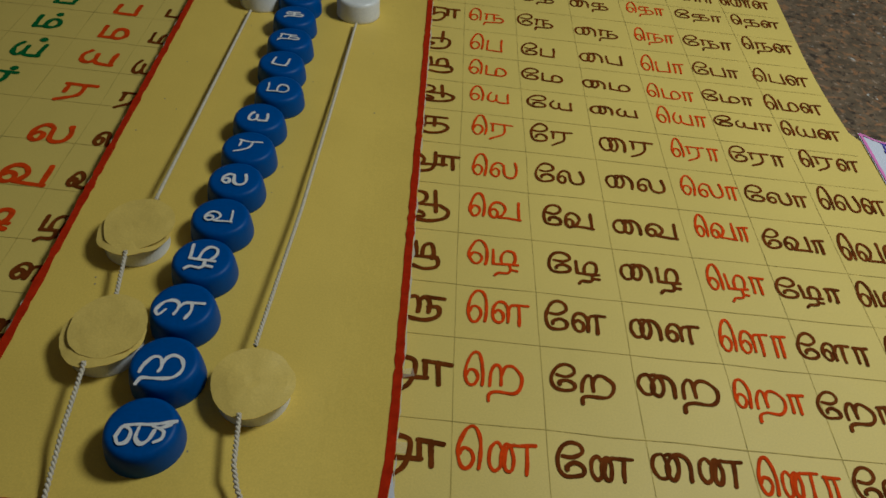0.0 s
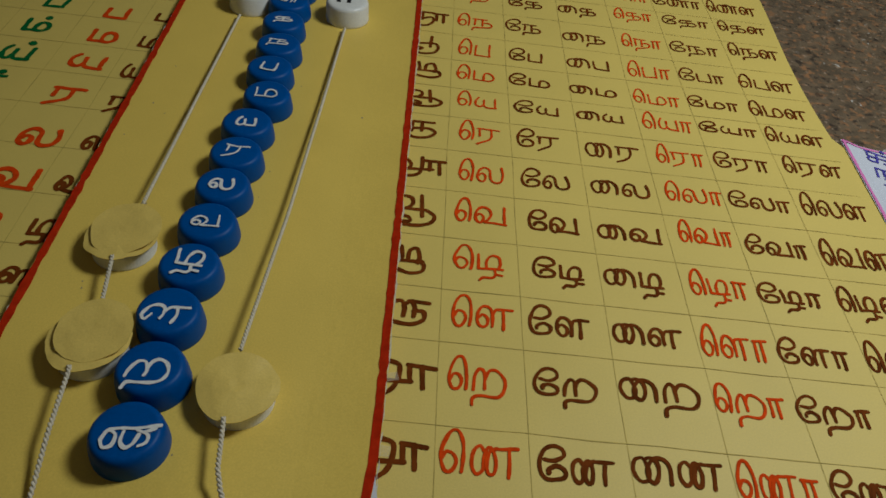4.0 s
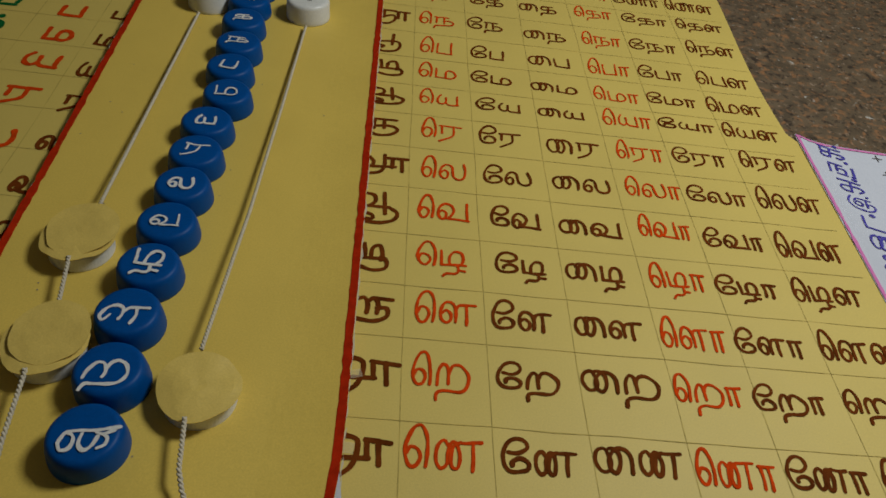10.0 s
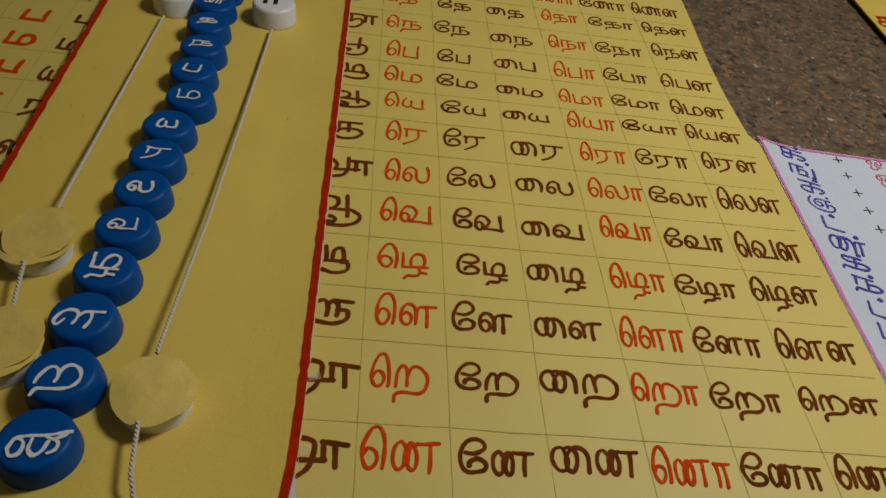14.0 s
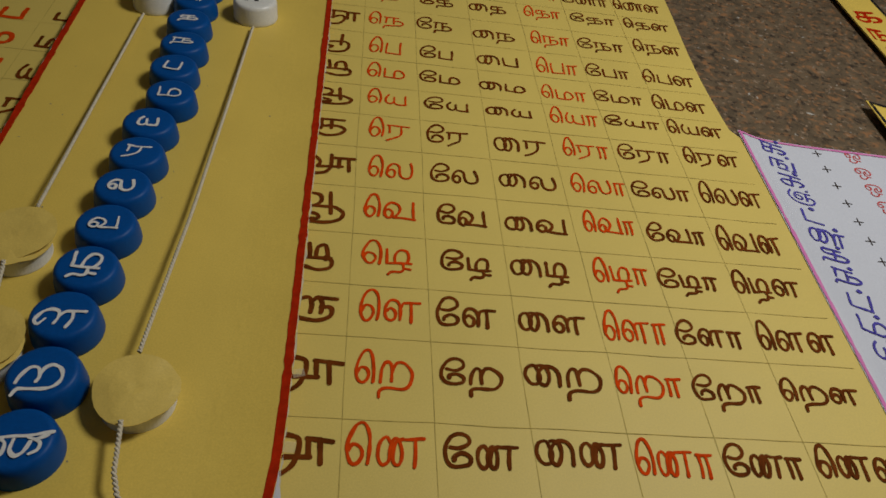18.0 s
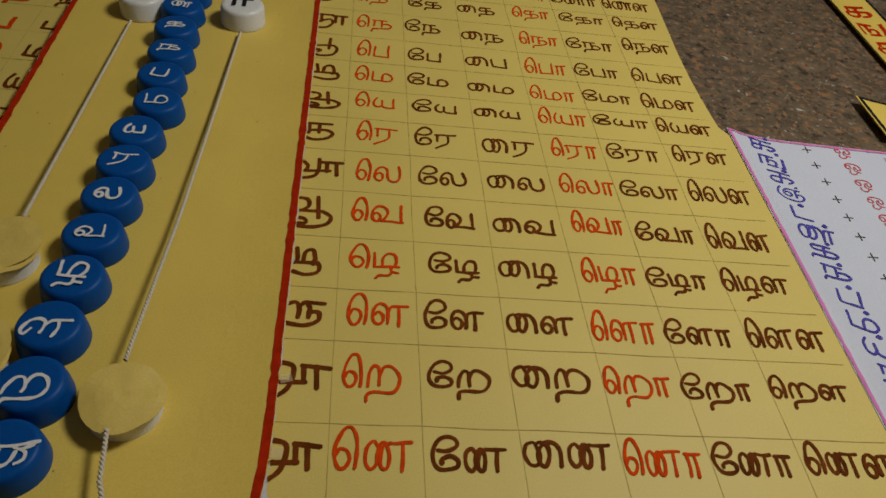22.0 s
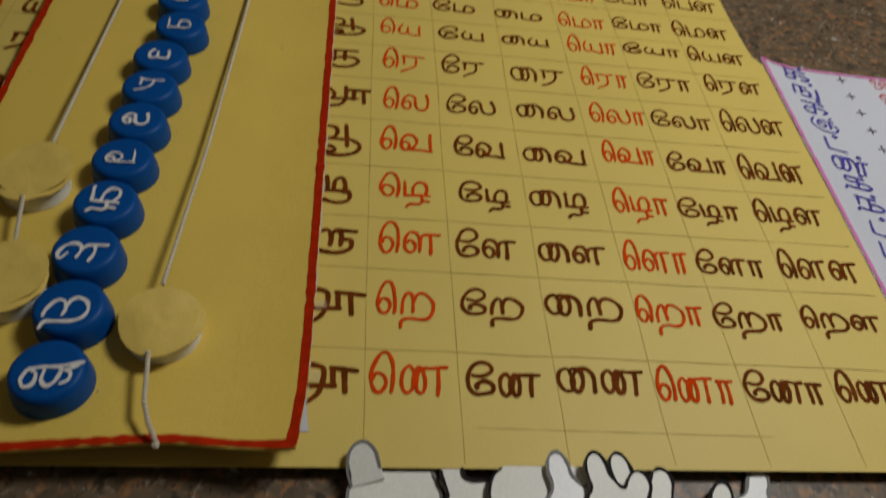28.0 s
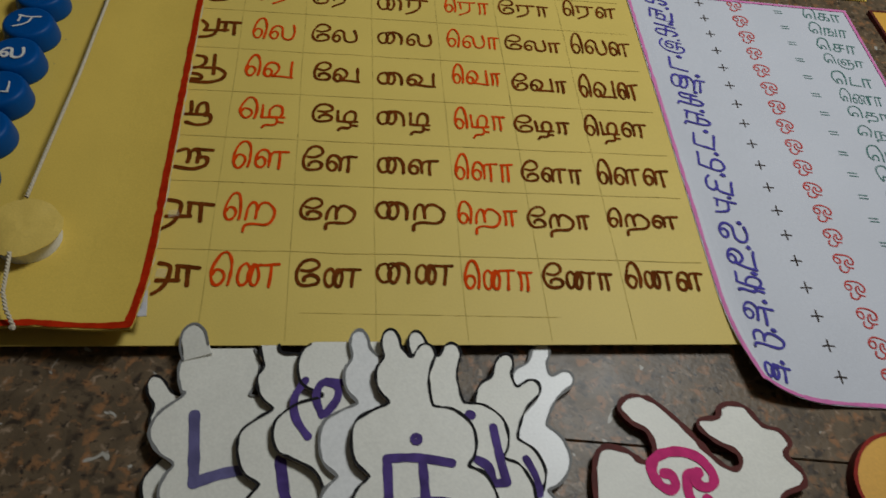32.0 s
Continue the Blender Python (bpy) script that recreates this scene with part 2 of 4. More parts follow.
def ribbon(bm, line, width, z, closed=False, lift=0.0, rough=0.12, seed=0.0):
    """A flat pen stroke along a 2D line, with round ends and an uneven width; z(x, y) gives the ground under it."""
    pts = [Vector((p[0], p[1])) for p in line]
    n = len(pts)
    pairs = []
    for i, p in enumerate(pts):
        a = pts[(i - 1) % n] if closed or i else pts[0]
        b = pts[(i + 1) % n] if closed or i < n - 1 else pts[-1]
        d = (b - a)
        d = d.normalized() if d.length > 1e-9 else Vector((1, 0))
        side = Vector((-d.y, d.x))
        w = width / 2 * (1 + rough * 2 * noise.noise((p.x * 260 + seed, p.y * 260, seed)))
        pairs.append((p + side * w, p - side * w, d, w, p))
    if not closed:
        for end, s in ((0, -1), (-1, 1)):
            l, r, d, w, p = pairs[end]
            caps = []
            for a in (35, 65):
                c, q = math.cos(radians(a)), math.sin(radians(a))
                side = Vector((-d.y, d.x))
                caps.append((p + side * w * c + d * (s * w * q), p - side * w * c + d * (s * w * q), d, w, p))
            if end == 0:
                pairs = caps[::-1] + pairs
            else:
                pairs = pairs + caps
    climb = 0.0 if closed else 0.000003
    vs = [(bm.verts.new((l.x, l.y, z(l.x, l.y) + lift + climb * i)), bm.verts.new((r.x, r.y, z(r.x, r.y) + lift + climb * i))) for i, (l, r, *_) in enumerate(pairs)]
    m = len(vs)
    for i in range(m if closed else m - 1):
        (a, b), (c, d) = vs[i], vs[(i + 1) % m]
        bm.faces.new((a, b, d, c))
    return bm


def flat(x, y):
    return 0.0


# Tamil writing: outlines of the built-in font, made once for each word
WORDS = {}


def prepare(words, fat=0.010):
    made = []
    for w in words:
        c = bpy.data.curves.new("word", "FONT")
        c.body, c.resolution_u, c.offset = w, 3, fat
        made.append((w, new("word", c), c))
    bpy.context.view_layer.update()
    dg = bpy.context.evaluated_depsgraph_get()
    for w, o, c in made:
        me = bpy.data.meshes.new_from_object(o.evaluated_get(dg))
        co = np.zeros(len(me.vertices) * 3)
        me.vertices.foreach_get("co", co)
        co = co.reshape(-1, 3)[:, :2]
        lo, hi = co.min(0), co.max(0)
        WORDS[w] = ((co - lo) / (hi - lo) - 0.5, [tuple(p.vertices) for p in me.polygons])
        bpy.data.meshes.remove(me)
    for w, o, c in made:
        bpy.data.objects.remove(o)
        bpy.data.curves.remove(c)


# handwritten Tamil signs: advance, then the pen's strokes, the small letters one unit high
PEN = {}
PEN["ெ"] = 0.92, ((0.06, 0.40), (0.22, 0.64), (0.50, 0.60), (0.62, 0.34), (0.45, 0.03), (0.18, 0.03), (0.0, 0.40), (0.08, 0.95), (0.30, 1.36), (0.60, 1.42), (0.82, 1.05), (0.88, 0.55), (0.84, 0.03))
PEN["ே"] = 1.22, ((0.28, 0.84), (0.75, 0.80), (1.15, 1.02), (1.08, 1.34), (0.70, 1.45), (0.30, 1.25), (0.04, 0.80), (0.05, 0.35), (0.25, 0.06), (0.65, 0.0), (1.10, 0.12), (1.15, 0.40), (0.80, 0.56), (0.45, 0.44), (0.42, 0.28))
TWO_LOOPS = ((0.55, 0.90), (0.42, 0.96), (0.12, 0.80), (0.02, 0.40), (0.25, 0.02), (0.60, 0.10), (0.72, 0.50), (0.58, 0.88), (0.80, 1.0), (1.05, 0.85), (1.12, 0.40), (0.92, 0.02), (0.66, 0.15), (0.66, 0.60), (0.95, 0.98), (1.35, 0.95), (1.60, 0.60), (1.62, 0.02))
PEN["ை"] = 1.72, TWO_LOOPS
PEN["ா"] = 0.85, ((0.10, 0.92), (0.12, 0.45), (0.10, 0.02)), ((0.02, 0.92), (0.85, 0.94)), ((0.52, 0.93), (0.54, 0.45), (0.54, 0.0))
PEN["ள"] = 1.80, ((0.10, 0.45), (0.30, 0.60), (0.55, 0.45), (0.52, 0.15), (0.28, 0.02), (0.05, 0.20), (0.03, 0.60), (0.25, 0.95), (0.60, 0.98), (0.80, 0.70), (0.80, 0.10)), ((0.80, 0.55), (0.92, 0.85), (1.15, 0.92), (1.78, 0.95)), ((1.30, 0.92), (1.31, 0.45), (1.32, 0.0))
PEN["ன"] = 1.86, ((0.50, 0.78), (0.30, 0.95), (0.06, 0.75), (0.03, 0.30), (0.22, 0.02), (0.46, 0.20), (0.52, 0.62), (0.66, 0.92), (0.86, 0.88), (0.97, 0.50), (0.86, 0.08), (0.66, 0.06), (0.60, 0.35), (0.74, 0.80), (1.00, 0.96)), ((1.00, 0.96), (1.40, 0.97), (1.86, 1.0)), ((1.50, 0.97), (1.48, 0.50), (1.45, 0.0))
PEN["ண"] = 2.36, TWO_LOOPS, ((1.62, 0.50), (1.72, 0.85), (1.90, 0.94), (2.35, 0.95)), ((2.02, 0.95), (2.03, 0.45), (2.04, 0.02))
PEN["ற"] = 1.65, ((0.05, 0.05), (0.08, 0.60), (0.30, 0.95), (0.55, 0.82), (0.60, 0.15)), ((0.60, 0.55), (0.80, 0.93), (1.20, 0.95), (1.60, 0.60), (1.55, 0.15), (1.20, -0.12), (0.45, -0.15), (0.07, -0.30), (0.02, -0.60))
PEN["ழ"] = 1.30, ((0.02, 0.95), (0.05, 0.50), (0.05, 0.10)), ((0.05, 0.10), (0.60, 0.12), (1.25, 0.15)), ((0.48, 0.12), (0.48, 0.60), (0.70, 0.95), (1.05, 0.90), (1.15, 0.50), (1.05, 0.15)), ((0.85, 0.13), (0.90, -0.20), (0.72, -0.38), (0.30, -0.42), (0.12, -0.60)), ((0.88, -0.16), (1.22, -0.20))
PEN["வ"] = 1.92, ((0.10, 0.40), (0.30, 0.55), (0.55, 0.40), (0.50, 0.10), (0.25, 0.02), (0.03, 0.25), (0.10, 0.70), (0.40, 0.98), (0.80, 0.90), (1.02, 0.60), (0.90, 0.30), (0.66, 0.06)), ((0.66, 0.06), (1.25, 0.05), (1.90, 0.04)), ((1.82, 0.04), (1.80, 0.60), (1.78, 1.12))
PEN["ல"] = 1.70, ((0.10, 0.40), (0.30, 0.55), (0.52, 0.40), (0.48, 0.10), (0.25, 0.02), (0.03, 0.25), (0.08, 0.70), (0.40, 0.98), (0.78, 0.85), (0.85, 0.45), (0.95, 0.12), (1.25, 0.0), (1.60, 0.15), (1.68, 0.55), (1.55, 1.05))
PEN["ர"] = 1.52, ((0.0, 0.92), (1.5, 0.95)), ((0.15, 0.92), (0.17, 0.60), (0.18, 0.35)), ((0.95, 0.95), (0.95, 0.40), (0.75, 0.10), (0.05, -0.25))
PEN["ய"] = 1.48, ((0.25, 1.0), (0.05, 0.65), (0.10, 0.20), (0.40, 0.05), (0.62, 0.30), (0.62, 0.75)), ((0.62, 0.30), (0.80, 0.07), (1.45, 0.05)), ((1.40, 0.05), (1.41, 0.50), (1.42, 0.95))
PEN["ம"] = 1.52, ((0.05, 1.0), (0.07, 0.50), (0.08, 0.06)), ((0.08, 0.06), (0.70, 0.05), (1.20, 0.06), (1.50, 0.35), (1.35, 0.75), (1.0, 0.85), (0.77, 0.60), (0.75, 0.08))
PEN["ப"] = 1.15, ((0.05, 0.95), (0.05, 0.50), (0.05, 0.05)), ((0.05, 0.05), (1.1, 0.03)), ((1.08, 0.03), (1.09, 0.55), (1.1, 1.08))
UNDER = ((0.72, 0.48), (1.2, 0.50), (1.45, 0.25), (1.2, 0.0), (0.6, -0.08), (0.1, -0.15), (0.0, -0.45))
PEN["ந"] = 1.48, ((0.0, 0.92), (1.1, 0.93)), ((0.15, 0.92), (0.14, 0.60), (0.12, 0.20)), ((0.72, 0.93), (0.72, 0.55), (0.72, 0.15)), UNDER
PEN["த"] = 1.48, ((0.45, 0.88), (0.15, 0.85), (0.08, 0.60), (0.25, 0.42), (0.72, 0.48)), ((0.2, 0.92), (1.1, 0.94)), ((0.70, 0.93), (0.71, 0.55), (0.72, 0.15)), UNDER
PEN["ட"] = 1.0, ((0.05, 1.0), (0.08, 0.50), (0.10, 0.06)), ((0.10, 0.06), (1.0, 0.08))
PEN["க"] = 1.40, ((0.0, 0.95), (1.2, 0.95)), ((0.1, 0.95), (0.1, 0.5)), ((0.1, 0.5), (0.6, 0.49), (1.1, 0.5), (1.35, 0.3), (1.15, 0.05), (0.95, 0.08)), ((0.6, 0.95), (0.6, 0.0)), ((0.6, 0.02), (0.2, 0.0), (0.05, 0.2), (0.2, 0.42), (0.6, 0.45))
PEN["ச"] = 1.40, ((0.0, 0.95), (1.2, 0.95)), ((0.65, 0.95), (0.65, 0.0)), ((0.65, 0.5), (1.1, 0.52), (1.35, 0.3), (1.1, 0.05)), ((0.65, 0.0), (0.2, 0.0), (0.05, 0.2), (0.2, 0.45), (0.65, 0.5))
PEN["்"] = 0.0, ((-0.80, 1.30), (-0.70, 1.40), (-0.60, 1.30), (-0.70, 1.25), (-0.76, 1.32))


def written(word, cx, cy, w, h, turn, width, material, parent, z, lift=0.0002, wobble=0.045, seed=0.0):
    """A handwritten word in a box of w by h metres round (cx, cy): pen strokes of one width, a little unsteady."""
    lines, left = [], 0.0
    for sign in word:
        adv, *parts = PEN[sign]
        lines += [[(left + x, y) for x, y in p] for p in parts]
        left += adv + (0.26 if adv else 0.0)
    xs, ys = [x for l in lines for x, _ in l], [y for l in lines for _, y in l]
    sx, sy = (w - width) / (max(xs) - min(xs)), (h - width) / (max(ys) - min(ys))
    mx, my = (max(xs) + min(xs)) / 2, (max(ys) + min(ys)) / 2
    c, s = math.cos(radians(turn)), math.sin(radians(turn))
    b = bmesh.new()
    for k, l in enumerate(lines):
        path = []
        for p in (smooth_line(l, 6) if len(l) > 2 else [Vector(l[0]).lerp(Vector(l[1]), t / 6) for t in range(7)]):
            q = noise.noise_vector((p.x * 1.1 + seed, p.y * 1.1, seed * 1.7))
            x, y = (p.x - mx + wobble * 1.6 * q.x) * sx, (p.y - my + wobble * 1.6 * q.y) * sy
            path.append((cx + x * c - y * s, cy + x * s + y * c))
        ribbon(b, path, width, z, lift=lift + 0.00003 * k, rough=0.16, seed=seed + k)
    return part("letter", b, material, parent)


def letter(word, cx, cy, w, h, turn, material, parent, z, lift=0.0002, name="letter", wobble=0.05, seed=0.0):
    """A word of ink in a box of w by h metres round (cx, cy), a little unsteady like handwriting."""
    flatco, faces = WORDS[word]
    c, s = math.cos(radians(turn)), math.sin(radians(turn))
    verts = []
    for u, v in flatco:
        k = noise.noise_vector((u * 2.2 + seed, v * 2.2, seed * 1.7))
        x, y = (u + wobble * k.x) * w, (v + wobble * k.y) * h
        X, Y = cx + x * c - y * s, cy + x * s + y * c
        verts.append((X, Y, z(X, Y) + lift))
    me = bpy.data.meshes.new(name)
    me.from_pydata(verts, [], faces)
    me.materials.append(material)
    ob = new(name, me)
    ob.parent = parent
    return ob


# ---- room ----
FLOOR_Z = -0.0055
TURN = -6.1
X0, Y0, X1, Y1 = -1.8, -1.8, 2.1, 2.4
for name, x0, y0, x1, y1 in (("wall_north", X0 - 0.1, Y1, X1 + 0.1, Y1 + 0.1), ("wall_south", X0 - 0.1, Y0 - 0.1, X1 + 0.1, Y0), ("wall_east", X1, Y0, X1 + 0.1, Y1), ("wall_west", X0 - 0.1, Y0, X0, Y1)):
    b = sheet(((x0, y0), (x1, y0), (x1, y1), (x0, y1)), lambda x, y: FLOOR_Z - 0.02, 2.7, 1, 1)
    tagged(part(name, b, M_WALL), "plain cream painted room wall", "wall", kind="structure").matrix_basis = pose(0.1, -0.0215, 0, 0, 0, TURN)
b = sheet(((X0 - 0.1, Y0 - 0.1), (X1 + 0.1, Y0 - 0.1), (X1 + 0.1, Y1 + 0.1), (X0 - 0.1, Y1 + 0.1)), lambda x, y: 2.676, 0.1, 1, 1)
tagged(part("ceiling", b, M_WALL), "plain cream painted room ceiling", "ceiling", kind="structure").matrix_basis = pose(0.1, -0.0215, 0, 0, 0, TURN)
b = sheet(((X0 - 0.1, Y0 - 0.1), (X1 + 0.1, Y0 - 0.1), (X1 + 0.1, Y1 + 0.1), (X0 - 0.1, Y1 + 0.1)), lambda x, y: -0.06, 0.058, 1, 1)
floor = tagged(part("floor", b, M_JOINT), "brown speckled stone tiles with thin dark joints", "floor", kind="structure")
floor.matrix_basis = pose(0.1, -0.0215, FLOOR_Z, 0, 0, TURN)


def paving(x0, y0, x1, y1):
    """One square tile with eased edges, in the floor's turned pattern."""
    bm = bmesh.new()
    g, e = 0.0002, 0.0004
    rings = []
    for d, z in ((0, -0.009), (0, -0.0008), (e, 0.0)):
        rings.append([bm.verts.new((x, y, z)) for x, y in ((x0 + g + d, y0 + g + d), (x1 - g - d, y0 + g + d), (x1 - g - d, y1 - g - d), (x0 + g + d, y1 - g - d))])
    for r, q in zip(rings, rings[1:]):
        for i in range(4):
            bm.faces.new((r[i], r[(i + 1) % 4], q[(i + 1) % 4], q[i]))
    bm.faces.new(rings[-1])
    ob = part("tile", bm, M_FLOOR, floor)
    return ob


for i in range(-4, 4):
    for j in range(-5, 5):
        shift = 0.31 if i % 2 else 0.0
        x0, y0 = max(X0, i * 0.6), max(Y0, j * 0.6 + shift)
        x1, y1 = min(X1, i * 0.6 + 0.6), min(Y1, j * 0.6 + 0.6 + shift)
        if x1 - x0 > 0.02 and y1 - y0 > 0.02:
            paving(x0, y0, x1, y1)

# ---- yellow letter chart ----


def chart_z(x, y):
    return -0.0006 + 0.0016 * max(0.0, min(1.0, (x - 0.2) / 0.08)) * math.sin(y * 16) * 0.15


def chart_edge(x, y, u, v):
    if u > 0.97:
        x += -0.0012 - 0.0032 * math.sin((y - 0.25) * 20.3) if y > 0.274 else 0.003
    return x, y


chart = thing("letter_chart", "yellow chart paper with handwritten Tamil syllables in a pencil grid", "chart")
chart_paper = part("paper", sheet(((-0.260, 0.0115), (0.2695, 0.0101), (0.2695, 0.655), (-0.260, 0.655)), chart_z, 0.0006, 60, 60, chart_edge), M_YELLOW, chart)


def chart_top(x, y):
    return chart_z(x, y) + 0.0006


GRID_X = (0.0337, 0.0695, 0.1075, 0.1472, 0.1841, 0.2224)
GRID_Y = (0.0582, 0.0981, 0.1277, 0.1606, 0.1948, 0.2285, 0.2592, 0.2893, 0.3208, 0.3521, 0.3875, 0.4199)
for k, x in enumerate(GRID_X):
    top = x + (0.0014, -0.0006, 0.0009, -0.0022, -0.0033, 0.0011)[k]
    line = [(x + (top - x) * s / 30 + 0.0006 * noise.noise((s * 0.4, k, 3)), 0.0125 + 0.57 * s / 30) for s in range(31)]
    part("grid_line", ribbon(bmesh.new(), line, 0.00030, chart_top, lift=0.00012, rough=0.5), M_PENCIL, chart_paper)
for k, y in enumerate(GRID_Y):
    line = [(-0.258 + 0.522 * s / 40, y - 0.020 * (-0.258 + 0.522 * s / 40 - 0.07) + 0.0005 * noise.noise((s * 0.5, k, 8))) for s in range(41)]
    part("grid_line", ribbon(bmesh.new(), line, 0.00030, chart_top, lift=0.00013, rough=0.5), M_PENCIL, chart_paper)
line = [(0.075 + 0.115 * s / 20, 0.0262 - 0.02 * 0.115 * s / 20) for s in range(21)]
part("grid_line", ribbon(bmesh.new(), line, 0.0002, chart_top, lift=0.00013, rough=0.8), M_PENCIL, chart_paper)
for k, x in enumerate((-0.232, -0.194, -0.158)):
    line = [(x + 0.0005 * noise.noise((s * 0.4, k, 5)), 0.0125 + 0.57 * s / 30) for s in range(31)]
    part("grid_line", ribbon(bmesh.new(), line, 0.00030, chart_top, lift=0.00012, rough=0.5), M_PENCIL, chart_paper)

# for each consonant the boxes, in millimetres, of its seven syllables: middle, width, height
ROWS = {}
ROWS["ண"] = ((19.3, 442.2, 18.6, 16.4), (47.2, 442.4, 25.2, 19.0), (85.6, 440.4, 27.3, 18.2), (122.3, 438.4, 31.3, 14.9), (163.3, 439.8, 31.5, 19.3), (201.5, 437.5, 36.4, 17.6), (243.1, 436.6, 37.8, 18.4))
ROWS["த"] = ((20.8, 406.3, 20.0, 14.7), (47.8, 408.5, 23.4, 20.9), (85.5, 406.9, 24.9, 18.2), (122.5, 403.3, 28.1, 15.5), (163.5, 406.4, 27.5, 20.6), (202.0, 405.1, 34.3, 17.9), (243.7, 404.8, 35.7, 18.7))
ROWS["ந"] = ((21.3, 370.4, 18.8, 20.2), (49.3, 371.8, 23.9, 22.1), (82.5, 372.0, 24.5, 21.3), (123.4, 364.4, 29.9, 16.4), (163.8, 368.3, 27.6, 22.5), (200.5, 367.6, 33.7, 19.6), (243.4, 371.7, 35.9, 22.2))
ROWS["ப"] = ((18.2, 336.0, 14.6, 21.6), (49.0, 339.0, 21.0, 19.7), (82.3, 336.4, 21.8, 15.8), (122.5, 333.9, 28.2, 12.0), (163.0, 334.1, 28.4, 18.9), (198.0, 334.2, 30.3, 15.8), (241.2, 333.7, 37.0, 16.7))
ROWS["ம"] = ((20.0, 306.4, 16.5, 16.4), (49.6, 308.6, 23.4, 16.4), (83.1, 306.8, 25.8, 13.5), (122.5, 302.4, 29.8, 9.3), (162.3, 302.4, 29.5, 15.8), (198.4, 303.4, 32.6, 13.5), (239.8, 302.6, 36.8, 16.6))
ROWS["ய"] = ((20.5, 275.9, 17.4, 16.4), (50.3, 279.7, 23.7, 15.5), (85.8, 277.8, 26.5, 13.4), (123.5, 275.0, 28.3, 8.7), (164.4, 276.9, 30.4, 17.0), (201.7, 276.8, 35.6, 11.5), (242.2, 275.9, 36.3, 14.8))
ROWS["ர"] = ((19.4, 245.5, 15.0, 16.5), (51.8, 246.9, 23.3, 22.2), (84.7, 245.8, 24.1, 19.9), (126.5, 241.1, 30.9, 16.1), (165.7, 243.8, 27.8, 19.9), (201.2, 244.4, 31.7, 18.2), (244.0, 246.2, 35.1, 18.7))
ROWS["ல"] = ((22.7, 212.5, 21.1, 17.2), (52.5, 213.7, 24.2, 18.7), (86.5, 212.5, 26.0, 16.2), (126.5, 210.4, 32.2, 11.9), (166.9, 213.0, 31.6, 16.7), (202.7, 211.7, 33.6, 14.2), (244.6, 213.3, 37.3, 18.3))
ROWS["வ"] = ((20.5, 178.5, 16.9, 22.1), (52.1, 182.0, 26.2, 17.5), (88.3, 179.7, 25.7, 16.2), (126.6, 176.5, 33.3, 11.5), (166.2, 181.8, 28.2, 16.5), (202.0, 177.5, 32.0, 14.8), (242.3, 176.2, 35.5, 19.2))
ROWS["ழ"] = ((19.2, 144.3, 13.4, 16.7), (50.8, 146.2, 24.1, 22.4), (88.1, 144.7, 24.6, 19.9), (123.7, 142.2, 29.0, 17.4), (164.4, 143.7, 28.1, 23.1), (198.5, 142.1, 31.1, 18.8), (239.7, 141.6, 35.8, 22.4))
ROWS["ள"] = ((20.7, 113.9, 16.5, 15.6), (52.4, 116.7, 27.6, 18.8), (85.9, 115.1, 27.5, 17.2), (124.7, 111.6, 31.6, 11.6), (163.6, 111.9, 30.5, 18.3), (198.7, 110.2, 32.0, 15.2), (242.2, 110.6, 39.3, 17.6))
ROWS["ற"] = ((22.3, 78.7, 21.3, 17.2), (49.6, 80.2, 24.1, 24.5), (85.7, 80.4, 26.2, 19.4), (124.6, 79.7, 33.2, 17.4), (162.2, 79.4, 30.2, 20.4), (197.6, 77.6, 31.8, 19.0), (240.7, 78.3, 37.1, 17.7))
ROWS["ன"] = ((21.9, 43.5, 17.9, 16.2), (50.7, 48.2, 30.4, 18.3), (87.0, 46.7, 29.8, 15.5), (125.6, 46.7, 36.1, 12.2), (163.9, 45.9, 32.6, 16.2), (201.4, 45.9, 33.7, 15.2), (243.6, 46.0, 39.0, 15.2))
SIGNS = ("ெ%s", "ே%s", "ை%s", "ெ%sா", "ே%sா", "ெ%sள")
LEFT = (("ம்", -214.5, 311.9, 16.0, 19.2, M_GREEN), ("ய்", -213.4, 281.4, 18.4, 21.1, M_GREEN), ("ர்", -215.7, 250.4, 14.3, 21.0, M_GREEN), ("ப்", -214.4, 341.1, 14.0, 19.1, M_GREEN), ("ந்", -215.0, 372.3, 14.5, 21.4, M_GREEN),
        ("ந", -175.2, 364.8, 15.6, 17.0, M_ORANGE), ("ப", -175.5, 333.5, 14.5, 14.8, M_ORANGE), ("ம", -174.1, 305.3, 17.4, 15.2, M_ORANGE), ("ய", -173.6, 277.2, 20.6, 15.0, M_ORANGE), ("ர", -173.3, 241.6, 19.3, 18.0, M_ORANGE), ("ல", -171.9, 205.7, 21.2, 16.2, M_ORANGE),
        ("வ", -171.3, 174.0, 23.7, 16.4, M_ORANGE), ("ழ", -171.5, 140.8, 16.4, 19.4, M_ORANGE),
        ("ந", -147.0, 365.4, 10.9, 15.4, M_BROWN), ("ப", -147.3, 334.4, 10.0, 11.7, M_BROWN), ("ம", -146.7, 303.9, 12.8, 13.7, M_BROWN), ("ய", -146.2, 272.1, 13.4, 14.3, M_BROWN), ("ர", -143.9, 239.0, 14.4, 16.3, M_BROWN), ("ல", -143.8, 205.4, 14.0, 13.4, M_BROWN),
        ("வ", -145.0, 173.4, 13.0, 13.2, M_BROWN), ("ழ", -145.2, 139.3, 12.6, 18.2, M_BROWN), ("ள", -144.2, 113.5, 15.5, 10.3, M_BROWN), ("ற", -142.1, 82.3, 12.2, 12.7, M_BROWN))
SHEET_LETTERS = "கஙசஞடணதநபமயரலவழளறன"
